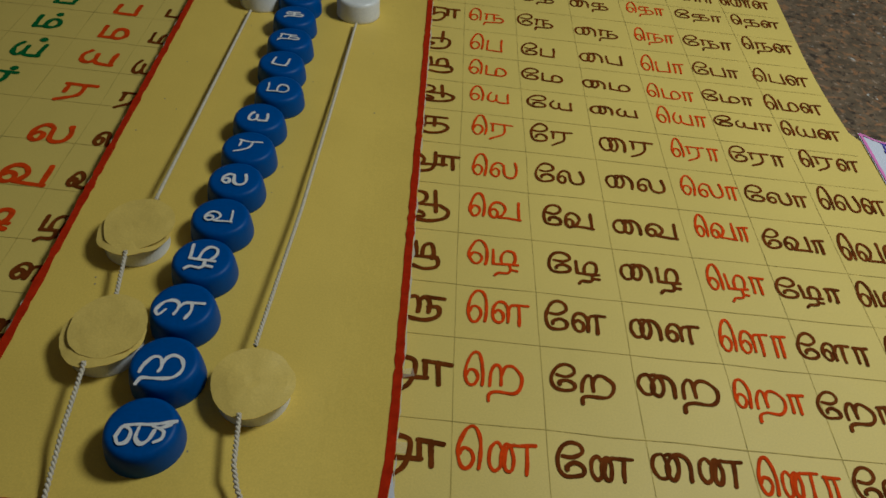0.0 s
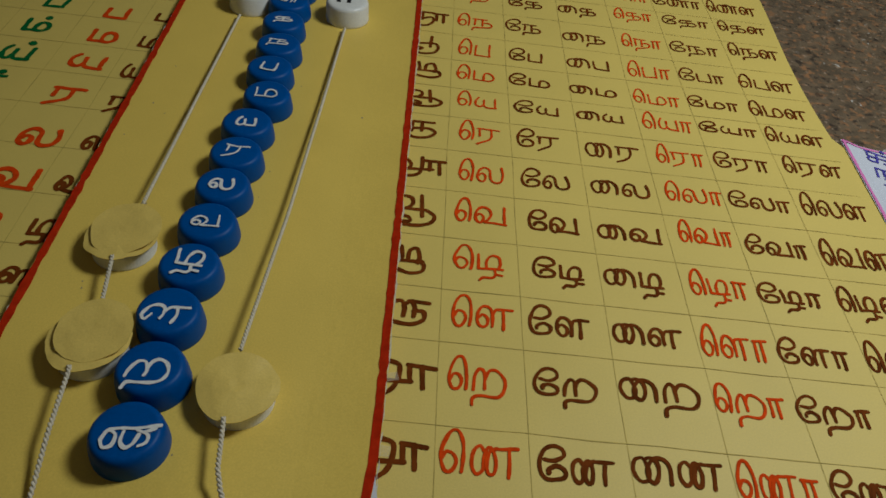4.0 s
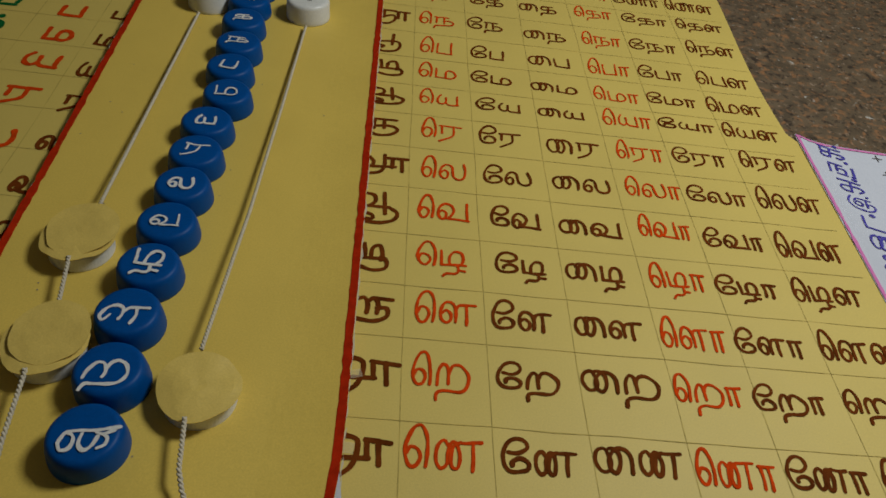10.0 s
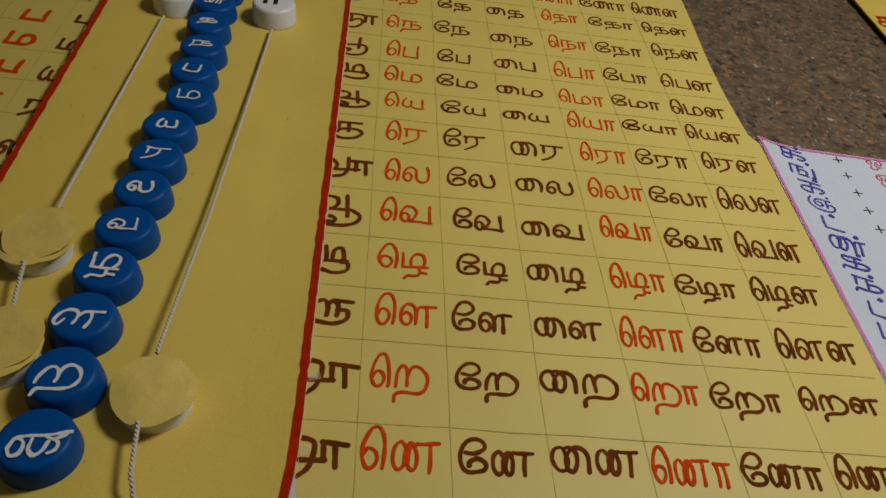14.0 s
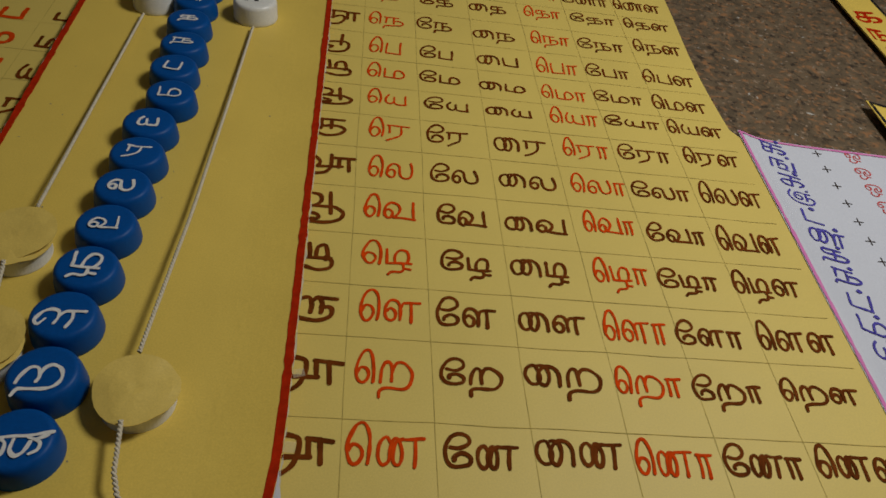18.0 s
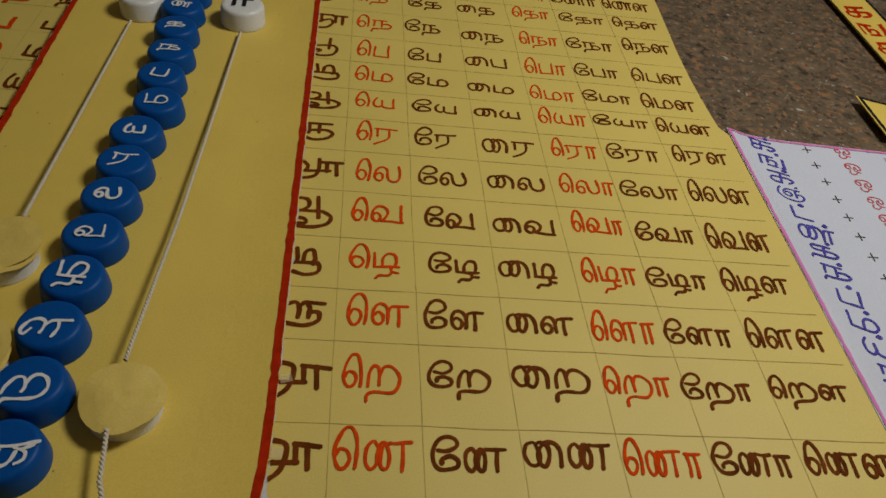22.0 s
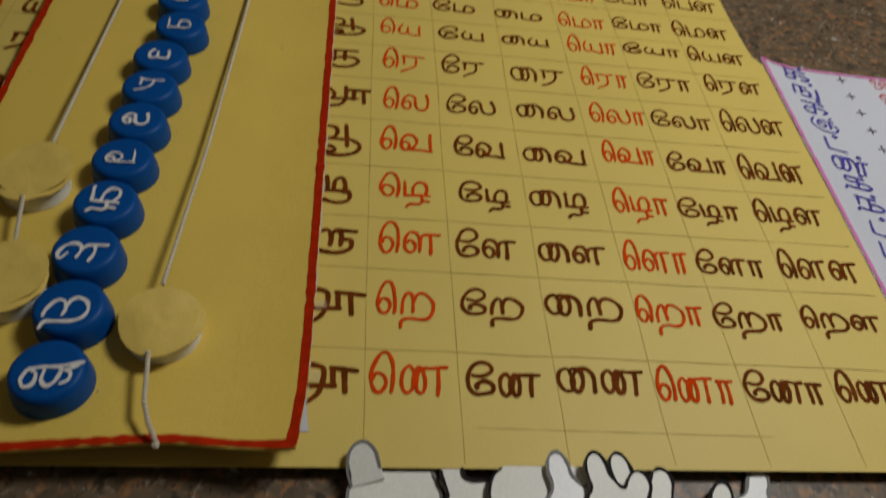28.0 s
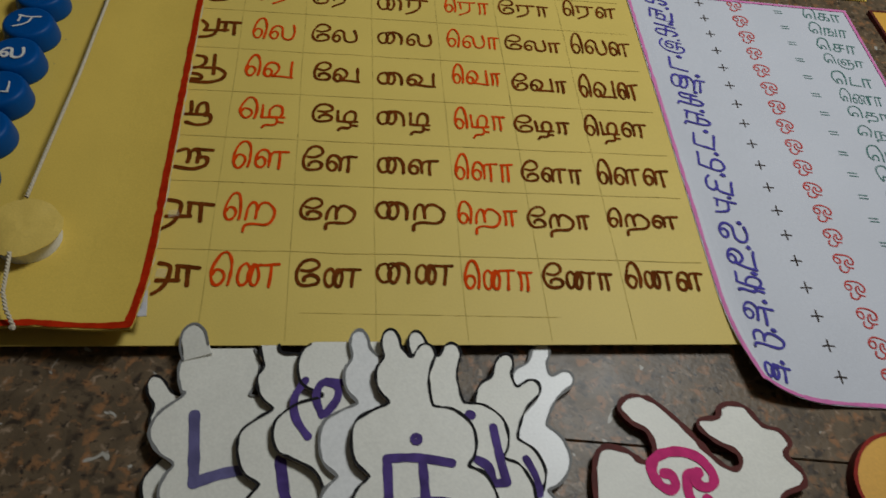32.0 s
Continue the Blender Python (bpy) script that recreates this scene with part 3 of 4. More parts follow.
prepare(list(SHEET_LETTERS) + ["ெ", "ா"], 0.014)
prepare(["ங்", "ஞ்"], 0.003)
prepare(["ஒ"] + ["ெ%sா" % c for c in SHEET_LETTERS], -0.002)
for r, (c, boxes) in enumerate(ROWS.items()):
    for k, (x, y, w, h) in enumerate(boxes[1:]):
        red = k in (0, 3)
        written(SIGNS[k] % c, x / 1000, y / 1000, w / 1000, h / 1000, -2.5, (0.00136 if red else 0.00155) * (1.04 if r > 7 else 0.94) * (0.93 if k > 2 else 1.0), M_ORANGE if red else M_BROWN, chart_paper, chart_top, seed=r * 7.3 + k)
for k, (c, x, y, w, h, m) in enumerate(LEFT):
    written(c, x / 1000, y / 1000, w / 1000, h / 1000, -2.5, 0.0022 if m is M_BROWN else 0.0028, m, chart_paper, chart_top, seed=k * 3.1)

# the half-covered column: loops and legs that come out from under the board
TAILS = {}
TAILS["ன"] = (((0.05, 0.98), (0.3, 0.88), (0.3, 0.5), (0.2, 0.2), (0.0, 0.0)), ((0.05, 0.42), (0.55, 0.43)), ((0.5, 0.9), (0.52, 0.42)), ((0.47, 0.9), (1.0, 0.83)), ((0.74, 0.88), (0.77, 0.27)))
TAILS["ள"] = (((0.0, 0.75), (0.25, 0.85), (0.35, 0.6), (0.33, 0.3)), ((0.35, 0.7), (0.5, 0.85), (0.62, 0.65), (0.6, 0.3)), ((0.5, 0.85), (1.0, 0.82)), ((0.6, 0.5), (0.85, 0.5), (0.85, 0.2), (0.5, 0.02), (0.0, 0.1)))
TAILS["ழ"] = (((0.15, 1.0), (0.2, 0.6), (0.15, 0.45)), ((0.4, 0.45), (0.45, 0.85), (0.7, 0.95), (0.8, 0.6), (0.75, 0.4)), ((0.0, 0.45), (0.9, 0.45)), ((0.75, 0.5), (0.95, 0.35), (0.9, 0.1), (0.5, 0.0), (0.1, 0.1)))
TAILS["வ"] = (((0.05, 0.95), (0.3, 0.9), (0.35, 0.7), (0.2, 0.55), (0.0, 0.5)), ((0.2, 0.52), (0.75, 0.52)), ((0.6, 1.0), (0.65, 0.3)), ((0.75, 0.52), (1.0, 0.35), (0.9, 0.12), (0.5, 0.0), (0.0, 0.02)), ((0.0, 0.3), (0.25, 0.25), (0.3, 0.12), (0.0, 0.1)))
TAILS["ல"] = (((0.0, 0.85), (0.15, 0.6), (0.1, 0.35)), ((0.1, 0.35), (0.7, 0.4)), ((0.42, 0.95), (0.42, 0.4), (0.3, 0.1), (0.0, 0.0)), ((0.5, 0.8), (1.0, 0.8)), ((0.62, 0.8), (0.62, 0.35)), ((0.85, 0.8), (0.87, 0.2)))
TAILS["ர"] = (((0.0, 0.9), (0.95, 0.9)), ((0.15, 0.9), (0.12, 0.35)), ((0.5, 0.9), (0.5, 0.4)), ((0.15, 0.5), (0.75, 0.55), (1.0, 0.35), (0.75, 0.08), (0.3, 0.0), (0.0, 0.12)))
TAILS["ற"] = TAILS["ன"]
TAILS["ய"] = TAILS["வ"]
TAILS["ம"] = TAILS["ழ"]
TAILS["ப"] = (((0.7, 1.0), (0.65, 0.4)), ((0.1, 0.55), (0.85, 0.6), (1.0, 0.35), (0.8, 0.08), (0.3, 0.0), (0.0, 0.1)), ((0.0, 0.35), (0.3, 0.3), (0.2, 0.2)))
TAILS["ந"] = TAILS["த"] = TAILS["ண"] = (((0.0, 0.9), (0.5, 0.9)), ((0.1, 0.9), (0.1, 0.4)), ((0.0, 0.4), (0.4, 0.6), (0.5, 0.35), (0.3, 0.05), (0.0, 0.0)), ((0.5, 0.85), (1.0, 0.85)), ((0.6, 0.85), (0.6, 0.4)), ((0.85, 0.85), (0.85, 0.3)))
for c, boxes in ROWS.items():
    x, y, w, h = [v / 1000 for v in boxes[0]]
    b = bmesh.new()
    for s, stroke in enumerate(TAILS[c]):
        ribbon(b, smooth_line([(x + (u - 0.5) * w, y + (v - 0.5) * h) for u, v in stroke], 5), 0.0021, chart_top, lift=0.0002 + s * 0.00003)
    part("letter", b, M_BROWN, chart_paper)

# ---- board with strings and caps ----


def board_z(x, y):
    """Underside of the bowed card: its right edge and its lower corner stand off the chart."""
    k = max(0.0, min(1.0, (x + 0.12) / 0.09))
    return 0.0040 + 0.005 * max(0.0, 1 - (y - 0.012) / 0.055) ** 2 * k * k * (3 - 2 * k) + 0.003 * max(0.0, 1 - (0.012 - x) / 0.03) ** 2


def board_top(x, y):
    return board_z(x, y) + 0.0014


def board_edge(x, y, u, v):
    if v < 0.12:
        y += lower_bend(x) * (1 - v / 0.12)
    if u > 0.8:
        x -= corner_bend(y) * (u - 0.8) / 0.2
    return x, y


def corner_bend(y):
    return 0.0024 * max(0.0, 1 - (y - 0.0115) / 0.045) ** 2


def lower_bend(x):
    rise = max(0.0, min(1.0, (0.006 - x) / 0.032)) ** 1.3
    return 0.0030 * rise * (1 - 0.8 * max(0.0, min(1.0, (-0.036 - x) / 0.06)))


BOARD = ((-0.1366, 0.0103), (0.0138, 0.0115), (0.0118, 0.528), (-0.1424, 0.526))
board = thing("slider_board", "yellow card board with red marker borders and a curled corner", "board")
part("card", sheet(BOARD, board_z, 0.0014, 44, 60, board_edge), M_YELLOW_B, board)


def border(a, b, width, seed):
    n = 140
    line = [(a[0] + (b[0] - a[0]) * s / n + 0.0003 * noise.noise((s * 0.25, seed, 0)), a[1] + (b[1] - a[1]) * s / n) for s in range(n + 1)]
    line = [(x - (corner_bend(y) if x > 0 else 0.0), y) for x, y in line]
    return ribbon(bmesh.new(), line, width, board_top, lift=0.0002, rough=0.20, seed=seed)


part("border", border((-0.1349, 0.0130), (-0.1407, 0.525), 0.0034, 1), M_RED, board, "red marker border")
part("border", border((0.0121, 0.0132), (0.0101, 0.526), 0.0034, 2), M_RED, board, "red marker border")
line = [(-0.1345 + 0.1445 * s / 90, 0.0120 + 0.0012 * s / 90 + lower_bend(-0.1345 + 0.1445 * s / 90)) for s in range(91)]
part("border", ribbon(bmesh.new(), line, 0.0030, board_top, lift=0.0002, rough=0.22, seed=3), M_RED, board, "red marker border")
core = sheet(((-0.128, 0.040), (0.0082, 0.040), (0.0066, 0.520), (-0.133, 0.520)), lambda x, y: 0.0001, 0.001, 30, 40)
for v in core.verts:
    if v.co.z > 0.0006:
        v.co.z = board_z(v.co.x, v.co.y) - 0.0001
part("core", core, M_SHEET, board, "white inner layer of the board")
part("backing", sheet(((-0.03, 0.0200), (0.0150, 0.0195), (0.0130, 0.0330), (-0.03, 0.033)), lambda x, y: board_z(x, y) - 0.0028, 0.0005, 6, 10), M_SHEET, board, "white paper backing")


def lathe(profile, n=56, ribs=0.0, rib_count=0):
    """A turned body, closed at the top; ribs: depth of fine grooves on its side."""
    bm = bmesh.new()
    rings = []
    for r, z in profile:
        ring = []
        for i in range(n):
            a = 2 * math.pi * i / n
            d = ribs * (i % 2) if 0.15 < z / profile[-1][1] < 0.75 else 0.0
            ring.append(bm.verts.new(((r - d) * math.cos(a), (r - d) * math.sin(a), z)))
        rings.append(ring)
    for p, q in zip(rings, rings[1:]):
        for i in range(n):
            bm.faces.new((p[i], p[(i + 1) % n], q[(i + 1) % n], q[i]))
    bm.faces.new(rings[-1])
    bm.faces.new(rings[0][::-1])
    return bm


BLUE_PROFILE = [(r * 0.94, z * 0.88) for r, z in ((0.0140, 0.0), (0.0142, 0.0008), (0.0141, 0.0030), (0.0139, 0.0052), (0.0136, 0.0078), (0.0133, 0.0096), (0.0128, 0.0112), (0.0121, 0.0122), (0.0112, 0.0126), (0.0104, 0.01268), (0.0050, 0.0127))]
CAP_X = (-71.6, -71.7, -72.8, -71.6, -70.7, -69.9, -69.3, -69.2, -64.3, -67.8, -67.5, -69.4, -70.4, -70.4)
CAP_Y = (36.5, 63.3, 89.9, 115.3, 141.1, 165.8, 189.9, 214.5, 241.4, 266.9, 291.9, 318.3, 344.4, 369.0)
CAP_LETTERS = "னறளழவலரயமபநதணட"
CAP_SIZES = ((18, 7.5), (14, 13), (15, 9), (14, 13), (13, 8), (12, 9), (12, 11), (11, 8), (13, 9), (10, 9), (13, 9), (12, 9), (13, 8), (10, 9), (12, 9), (10, 9))
# the three nearest caps carry letters of their own drawing, in a unit box
CAP_PEN = {}
CAP_PEN[0] = 18.5, 9.0, ((0.02, 0.35), (0.10, 0.75), (0.25, 0.58), (0.24, 0.15), (0.10, 0.05), (0.02, 0.35)), ((0.12, 0.78), (0.30, 0.85), (0.60, 0.86), (0.85, 0.95), (1.0, 1.0)), ((0.38, 0.72), (0.37, 0.30), (0.48, 0.05), (0.60, 0.22), (0.66, 0.60)), ((0.68, 0.72), (0.82, 0.58), (0.82, 0.28), (0.70, 0.12)), ((0.62, 0.78), (0.75, 0.72), (0.92, 0.86))
CAP_PEN[1] = 15.0, 12.5, ((0.03, 0.42), (0.08, 0.66), (0.24, 0.93), (0.42, 0.90), (0.50, 0.62), (0.46, 0.44)), ((0.49, 0.62), (0.56, 0.90), (0.72, 1.0), (0.92, 0.86), (1.0, 0.55), (0.90, 0.30), (0.70, 0.20), (0.35, 0.20), (0.12, 0.20), (0.04, 0.0))
CAP_PEN[2] = 17.5, 9.5, ((0.22, 0.50), (0.10, 0.22), (0.02, 0.45), (0.14, 0.85), (0.32, 0.97), (0.46, 0.82), (0.47, 0.50), (0.42, 0.25)), ((0.47, 0.60), (0.56, 0.80), (0.66, 0.86), (1.0, 0.84)), ((0.74, 0.84), (0.76, 0.45), (0.68, 0.05))


for k, (x, y) in enumerate(zip(CAP_X, CAP_Y)):
    x, y = x / 1000, y / 1000
    cap = thing("bottle_cap", "blue plastic bottle cap with a white painted letter", "bottle cap", group="blue caps on the board", at=(x, y, board_top(x, y)))
    b = lathe(BLUE_PROFILE)
    for v in b.verts:
        v.co.x *= 1 + 0.012 * math.sin(k * 2.1)
        v.co.z *= 1 + 0.02 * math.sin(k * 1.3 + v.co.x * 60)
    body = part("body", b, M_BLUE_CAP, cap, smooth=True)
    w, h = CAP_SIZES[k]
    if k in CAP_PEN:
        w, h, *lines = CAP_PEN[k]
        b = bmesh.new()
        for n, l in enumerate(lines):
            q = [((0.0022, -0.0002, -0.0004)[k] + (u - 0.5) * w / 1000 - (v - 0.5) * 0.0004, (-0.0025, -0.0036, -0.0026)[k] + (v - 0.5) * h / 1000 + (u - 0.5) * 0.0012) for u, v in smooth_line(l, 7)]
            ribbon(b, q, 0.00125, lambda x, y: 0.0112, lift=0.0004 + 0.00003 * n, rough=0.3, seed=k + n)
        part("letter", b, M_WHITE_INK, body)
    else:
        written(CAP_LETTERS[k], 0.0, -0.0008, w * 0.94 / 1000, h * (1.15 if k == 3 else 0.94) / 1000, -4 + 5 * math.sin(k * 1.9), 0.00118 + 0.0002 * math.sin(k * 2.9), M_WHITE_INK, body, lambda x, y: 0.0112, lift=0.0004, wobble=0.07, seed=k * 2.7)

WHITE_PROFILE = [(r * 0.93, z) for r, z in ((0.0145, 0.0), (0.0147, 0.0006), (0.0147, 0.0022), (0.0145, 0.0030), (0.0144, 0.0105), (0.0138, 0.0120), (0.0128, 0.0127), (0.0110, 0.0129), (0.0040, 0.0129))]
LOW_PROFILE = [(r * 0.93, z * 0.66) for r, z in ((0.0140, 0.0), (0.0142, 0.0006), (0.0142, 0.0020), (0.0141, 0.0028), (0.0140, 0.0102), (0.0136, 0.0111), (0.0126, 0.0114), (0.0040, 0.0114))]


def bent_disc(radius, thick, bend, turn, seed):
    """A hand-cut paper disc, slightly bent and not quite round."""
    bm = bmesh.new()
    n = 44
    layers = []
    for z0 in (0.0, thick):
        rings = []
        for q in range(1, 6):
            ring = []
            for i in range(n):
                a = 2 * math.pi * i / n
                r = radius * q / 5 * (1 + 0.07 * noise.noise((math.cos(a) * 1.6 + seed, math.sin(a) * 1.6, seed)) + 0.025 * noise.noise((math.cos(a) * 5 + seed, math.sin(a) * 5, seed)))
                x, y = r * math.cos(a), r * math.sin(a)
                u = (x * math.cos(turn) + y * math.sin(turn)) / radius
                ring.append(bm.verts.new((x, y, z0 - bend * u * u + 0.0007 * noise.noise((x * 110, y * 110, seed)))))
            rings.append(ring)
        c = bm.verts.new((0, 0, z0))
        for i in range(n):
            f = (c, rings[0][i], rings[0][(i + 1) % n])
            bm.faces.new(f if z0 else f[::-1])
        for p, q in zip(rings, rings[1:]):
            for i in range(n):
                f = (p[i], q[i], q[(i + 1) % n], p[(i + 1) % n])
                bm.faces.new(f if z0 else f[::-1])
        layers.append(rings[-1])
    low, top = layers
    for i in range(n):
        bm.faces.new((low[i], low[(i + 1) % n], top[(i + 1) % n], top[i]))
    return bm


for x, y, discs, text in ((-0.0398, 0.0593, 1, "white plastic cap covered by one yellow paper disc"), (-0.0982, 0.0747, 2, "white plastic cap covered by two yellow paper discs"),
                          (-0.1040, 0.1296, 2, "white plastic cap covered by two loose yellow paper discs")):
    cap = thing("bottle_cap", text, "bottle cap", group="paper-covered caps on strings", at=(x, y, board_top(x, y)))
    part("body", lathe(LOW_PROFILE, 120, 0.00003), M_WHITE_CAP, cap, smooth=False)
    for d in range(discs):
        ob = part("paper_disc", bent_disc(0.0150 - 0.0006 * d, 0.00025, 0.0016 if d == 0 else 0.0009, 0.5 + d, x * 90 + d), M_DISC, cap, "yellow paper disc")
        ob.location = (0.0012 * d, 0.0004 + 0.0030 * d, 0.0087 + 0.0014 * d)
        if d:
            ob.rotation_euler = (radians(4.0), radians(-3.0), 0)
for x, y, c, w, h in ((-0.0344, 0.3485, "ா", 0.0125, 0.0100), (-0.0957, 0.3501, "ெ", 0.0130, 0.0110)):
    cap = thing("bottle_cap", "white plastic bottle cap with a black letter on top", "bottle cap", group="white letter caps on strings", at=(x, y, board_top(x, y)))
    body = part("body", lathe(WHITE_PROFILE, 72), M_WHITE_CAP, cap, smooth=True)
    letter(c, 0, 0.001, w, h, 0, M_BLACK_INK, body, lambda x, y: 0.0129, lift=0.0003, wobble=0.04)


def cord(points, radius=0.00092):
    """A two-ply twisted cotton string along a line."""
    line = smooth_line(points, 40)
    bm = bmesh.new()
    length = 0.0
    for ply in (0, math.pi):
        rings, length = [], 0.0
        for i, p in enumerate(line):
            a, c = line[max(0, i - 1)], line[min(len(line) - 1, i + 1)]
            length += (p - a).length
            d = (c - a).normalized()
            side = d.cross(Vector((0, 0, 1))).normalized()
            up = side.cross(d)
            ph = length / 0.0036 * 2 * math.pi + ply
            o = p + (side * math.cos(ph) + up * math.sin(ph)) * radius * 0.40
            rings.append([bm.verts.new(o + (side * math.cos(q) + up * math.sin(q)) * radius * 0.66) for q in (0, 1.05, 2.09, 3.14, 4.19, 5.24)])
        for r, q in zip(rings, rings[1:]):
            for i in range(6):
                bm.faces.new((r[i], r[(i + 1) % 6], q[(i + 1) % 6], q[i]))
    return bm


def strand(segments, text):
    s = thing("string", text, "string", group="strings on the board")
    for seg in segments:
        n = len(seg)
        fine = [Vector(seg[i]).lerp(Vector(seg[i + 1]), t / 3) for i in range(n - 1) for t in range(3)] + [Vector(seg[-1])]
        part("cord", cord(fine), M_STRING, s, smooth=True)
    return s


strand((((-0.0339, 0.3309, 0.0082), (-0.0358, 0.2449, 0.0100), (-0.0380, 0.1556, 0.0126), (-0.0420, 0.0749, 0.0150)),
        ((-0.0415, 0.0459, 0.0149), (-0.0411, 0.0439, 0.0150), (-0.0387, 0.0263, 0.0156), (-0.0364, 0.0195, 0.0143), (-0.0330, 0.0133, 0.0115))), "white twisted cotton string ending in a small knot")
strand((((-0.0995, 0.3335, 0.0082), (-0.1013, 0.2283, 0.0102), (-0.1013, 0.1495, 0.0140)),
        ((-0.1037, 0.1174, 0.0142), (-0.1033, 0.1155, 0.0140), (-0.1002, 0.0938, 0.0124), (-0.0996, 0.0882, 0.0124)),
        ((-0.1004, 0.0623, 0.0142), (-0.0999, 0.0603, 0.0140), (-0.0980, 0.0359, 0.0126), (-0.0965, 0.0136, 0.0078))), "white twisted cotton string under paper-covered caps")
b = bmesh.new()
bmesh.ops.create_icosphere(b, subdivisions=2, radius=0.0013)
for v in b.verts:
    v.co *= 1 + 0.3 * noise.noise(v.co * 1500)
    v.co += Vector((-0.0332, 0.0129, 0.0112))
tagged(part("string_knot", b, M_STRING), "small frayed white knot at the board's edge", "knot")

def fringe(a, c, seed):
    n = 160
    line = [(a[0] + (c[0] - a[0]) * s / n + 0.0009 * noise.noise((s * 0.7, seed, 0)), a[1] + (c[1] - a[1]) * s / n) for s in range(n + 1)]
    return ribbon(bmesh.new(), line, 0.0006, board_z, lift=0.0007, rough=1.4, seed=seed)


part("torn_edge", fringe((0.0139, 0.0250), (0.0119, 0.52), 4), M_TORN, board, "torn white paper edge")
part("torn_edge", fringe((-0.1368, 0.0105), (-0.1425, 0.52), 9), M_TORN, board, "torn white paper edge")
for x, y, w, h, turn in ((0.0158, 0.0790, 0.0048, 0.0042, 12), (0.0152, 0.0460, 0.0045, 0.0050, -8)):
    c, q = math.cos(radians(turn)), math.sin(radians(turn))
    quad = [(x + u * w * c - v * h * q, y + u * w * q + v * h * c) for u, v in ((-0.5, -0.5), (0.5, -0.4), (0.45, 0.5), (-0.5, 0.45))]
    part("tape", sheet(quad, lambda x, y: 0.00035, 0.00006, 3, 3), M_TAPE, chart, "small piece of clear tape")

# small dark specks on the board
for k in range(22):
    x, y = -0.13 + 0.13 * random.random(), 0.03 + 0.36 * random.random()
    r = 0.0002 + 0.0003 * random.random()
    b = bmesh.new()
    b.faces.new([b.verts.new((x + r * math.cos(a) * (0.7 + 0.5 * random.random()), y + r * math.sin(a), board_top(x, y) + 0.0002)) for a in (0, 1.2, 2.4, 3.6, 4.9)])
    part("speck", b, M_EDGE, board)

# ---- white sheet with sums ----


def page_z(x, y):
    """The sheet lies on the floor, climbs onto the chart's edge and lifts at its lower corner."""
    corner = math.exp(-((x - 0.275) ** 2 + (y + 0.016) ** 2) / 0.028 ** 2)
    return FLOOR_Z + 0.0005 + 0.0052 * math.exp(-max(0.0, x - 0.2748) / 0.012) + 0.0038 * corner


def page_top(x, y):
    return page_z(x, y) + 0.0004


def page_edge(x, y, u, v):
    d = u * 0.165
    if v < 0.2 and d < 0.04:
        k = (1 - d / 0.04) * (1 - v / 0.2)
        y += 0.008 * k * k
        x += 0.007 * k * k
    return x, y


page = thing("sum_sheet", "white chart sheet with a pink border and rows of Tamil sums", "chart")
PAGE = ((0.2662, -0.0160), (0.4250, -0.0255), (0.4294, 0.2683), (0.2714, 0.2778))
page_paper = part("paper", sheet(PAGE, page_z, 0.0004, 36, 48, page_edge), M_SHEET, page)


def page_line(u0, v0, u1, v1, n=60):
    (ax, ay), (bx, by), (cx, cy), (dx, dy) = PAGE
    out = []
    for s in range(n + 1):
        u, v = u0 + (u1 - u0) * s / n, v0 + (v1 - v0) * s / n
        x = (1 - v) * ((1 - u) * ax + u * bx) + v * ((1 - u) * dx + u * cx)
        y = (1 - v) * ((1 - u) * ay + u * by) + v * ((1 - u) * dy + u * cy)
        out.append(page_edge(x, y, u, v))
    return out


for k, q in enumerate(((0.008, 0.002, 0.008, 0.996), (0.005, 0.004, 0.99, 0.004), (0.005, 0.994, 0.99, 0.994), (0.99, 0.005, 0.99, 0.994))):
    part("border", ribbon(bmesh.new(), page_line(*q), 0.0018, page_top, lift=0.00025 + 0.00003 * k, rough=0.3, seed=k), M_PINK, page_paper, "pink marker border")
for k, c in enumerate(SHEET_LETTERS):
    y = 0.2690 - 0.0160 * k
    small = 0.84 if k == 17 else 1.0
    x = 0.2934 - 0.000032 * k * k - (0.001 if k == 17 else 0) + (0.0022 if c == "ண" else 0)
    w, h = (0.0222 if c == "ண" else 0.0168 if c not in "டரப" else 0.0135) * small, (0.0168 if c in "ணதந" else 0.0152) * small
    if c in PEN:
        written(c + "்", x, y, w, h, -13, 0.00150, M_VIOLET, page_paper, page_top, lift=0.0003, seed=k * 1.7)
    else:
        letter(c + "்", x, y, w, h, -13, M_VIOLET, page_paper, page_top, lift=0.0003, seed=k * 1.7)
    x, yy = 0.3239 - 0.00050 * k, y - 0.0016
    b = bmesh.new()
    ribbon(b, [(x - 0.0028, yy - 0.0002), (x, yy), (x + 0.0028, yy - 0.0004)], 0.0008, page_top, lift=0.0002)
    ribbon(b, [(x + 0.0003, yy + 0.0030), (x, yy), (x - 0.0002, yy - 0.0030)], 0.0008, page_top, lift=0.00023)
    part("plus_sign", b, M_GREY_PEN, page_paper)
    letter("ஒ", 0.3484 - 0.00042 * k, y - 0.0030, 0.0106, 0.0120, -10, M_CRIMSON, page_paper, page_top, seed=k * 2.3)
    b = bmesh.new()
    x, yy = 0.3783 - 0.00061 * k, y - 0.0066
    for d in (0.0011, -0.0011):
        ribbon(b, [(x - 0.0024, yy + d), (x + 0.0024, yy - 0.0005 + d)], 0.0007, page_top, lift=0.0002)
    part("equals_sign", b, M_TEAL, page_paper)
    letter("ெ%sா" % c, 0.4089 - 0.00092 * k, y - 0.0072, 0.0260, 0.0130, -9, M_TEAL, page_paper, page_top, seed=k * 3.3)

# ---- cut-out letter cards ----


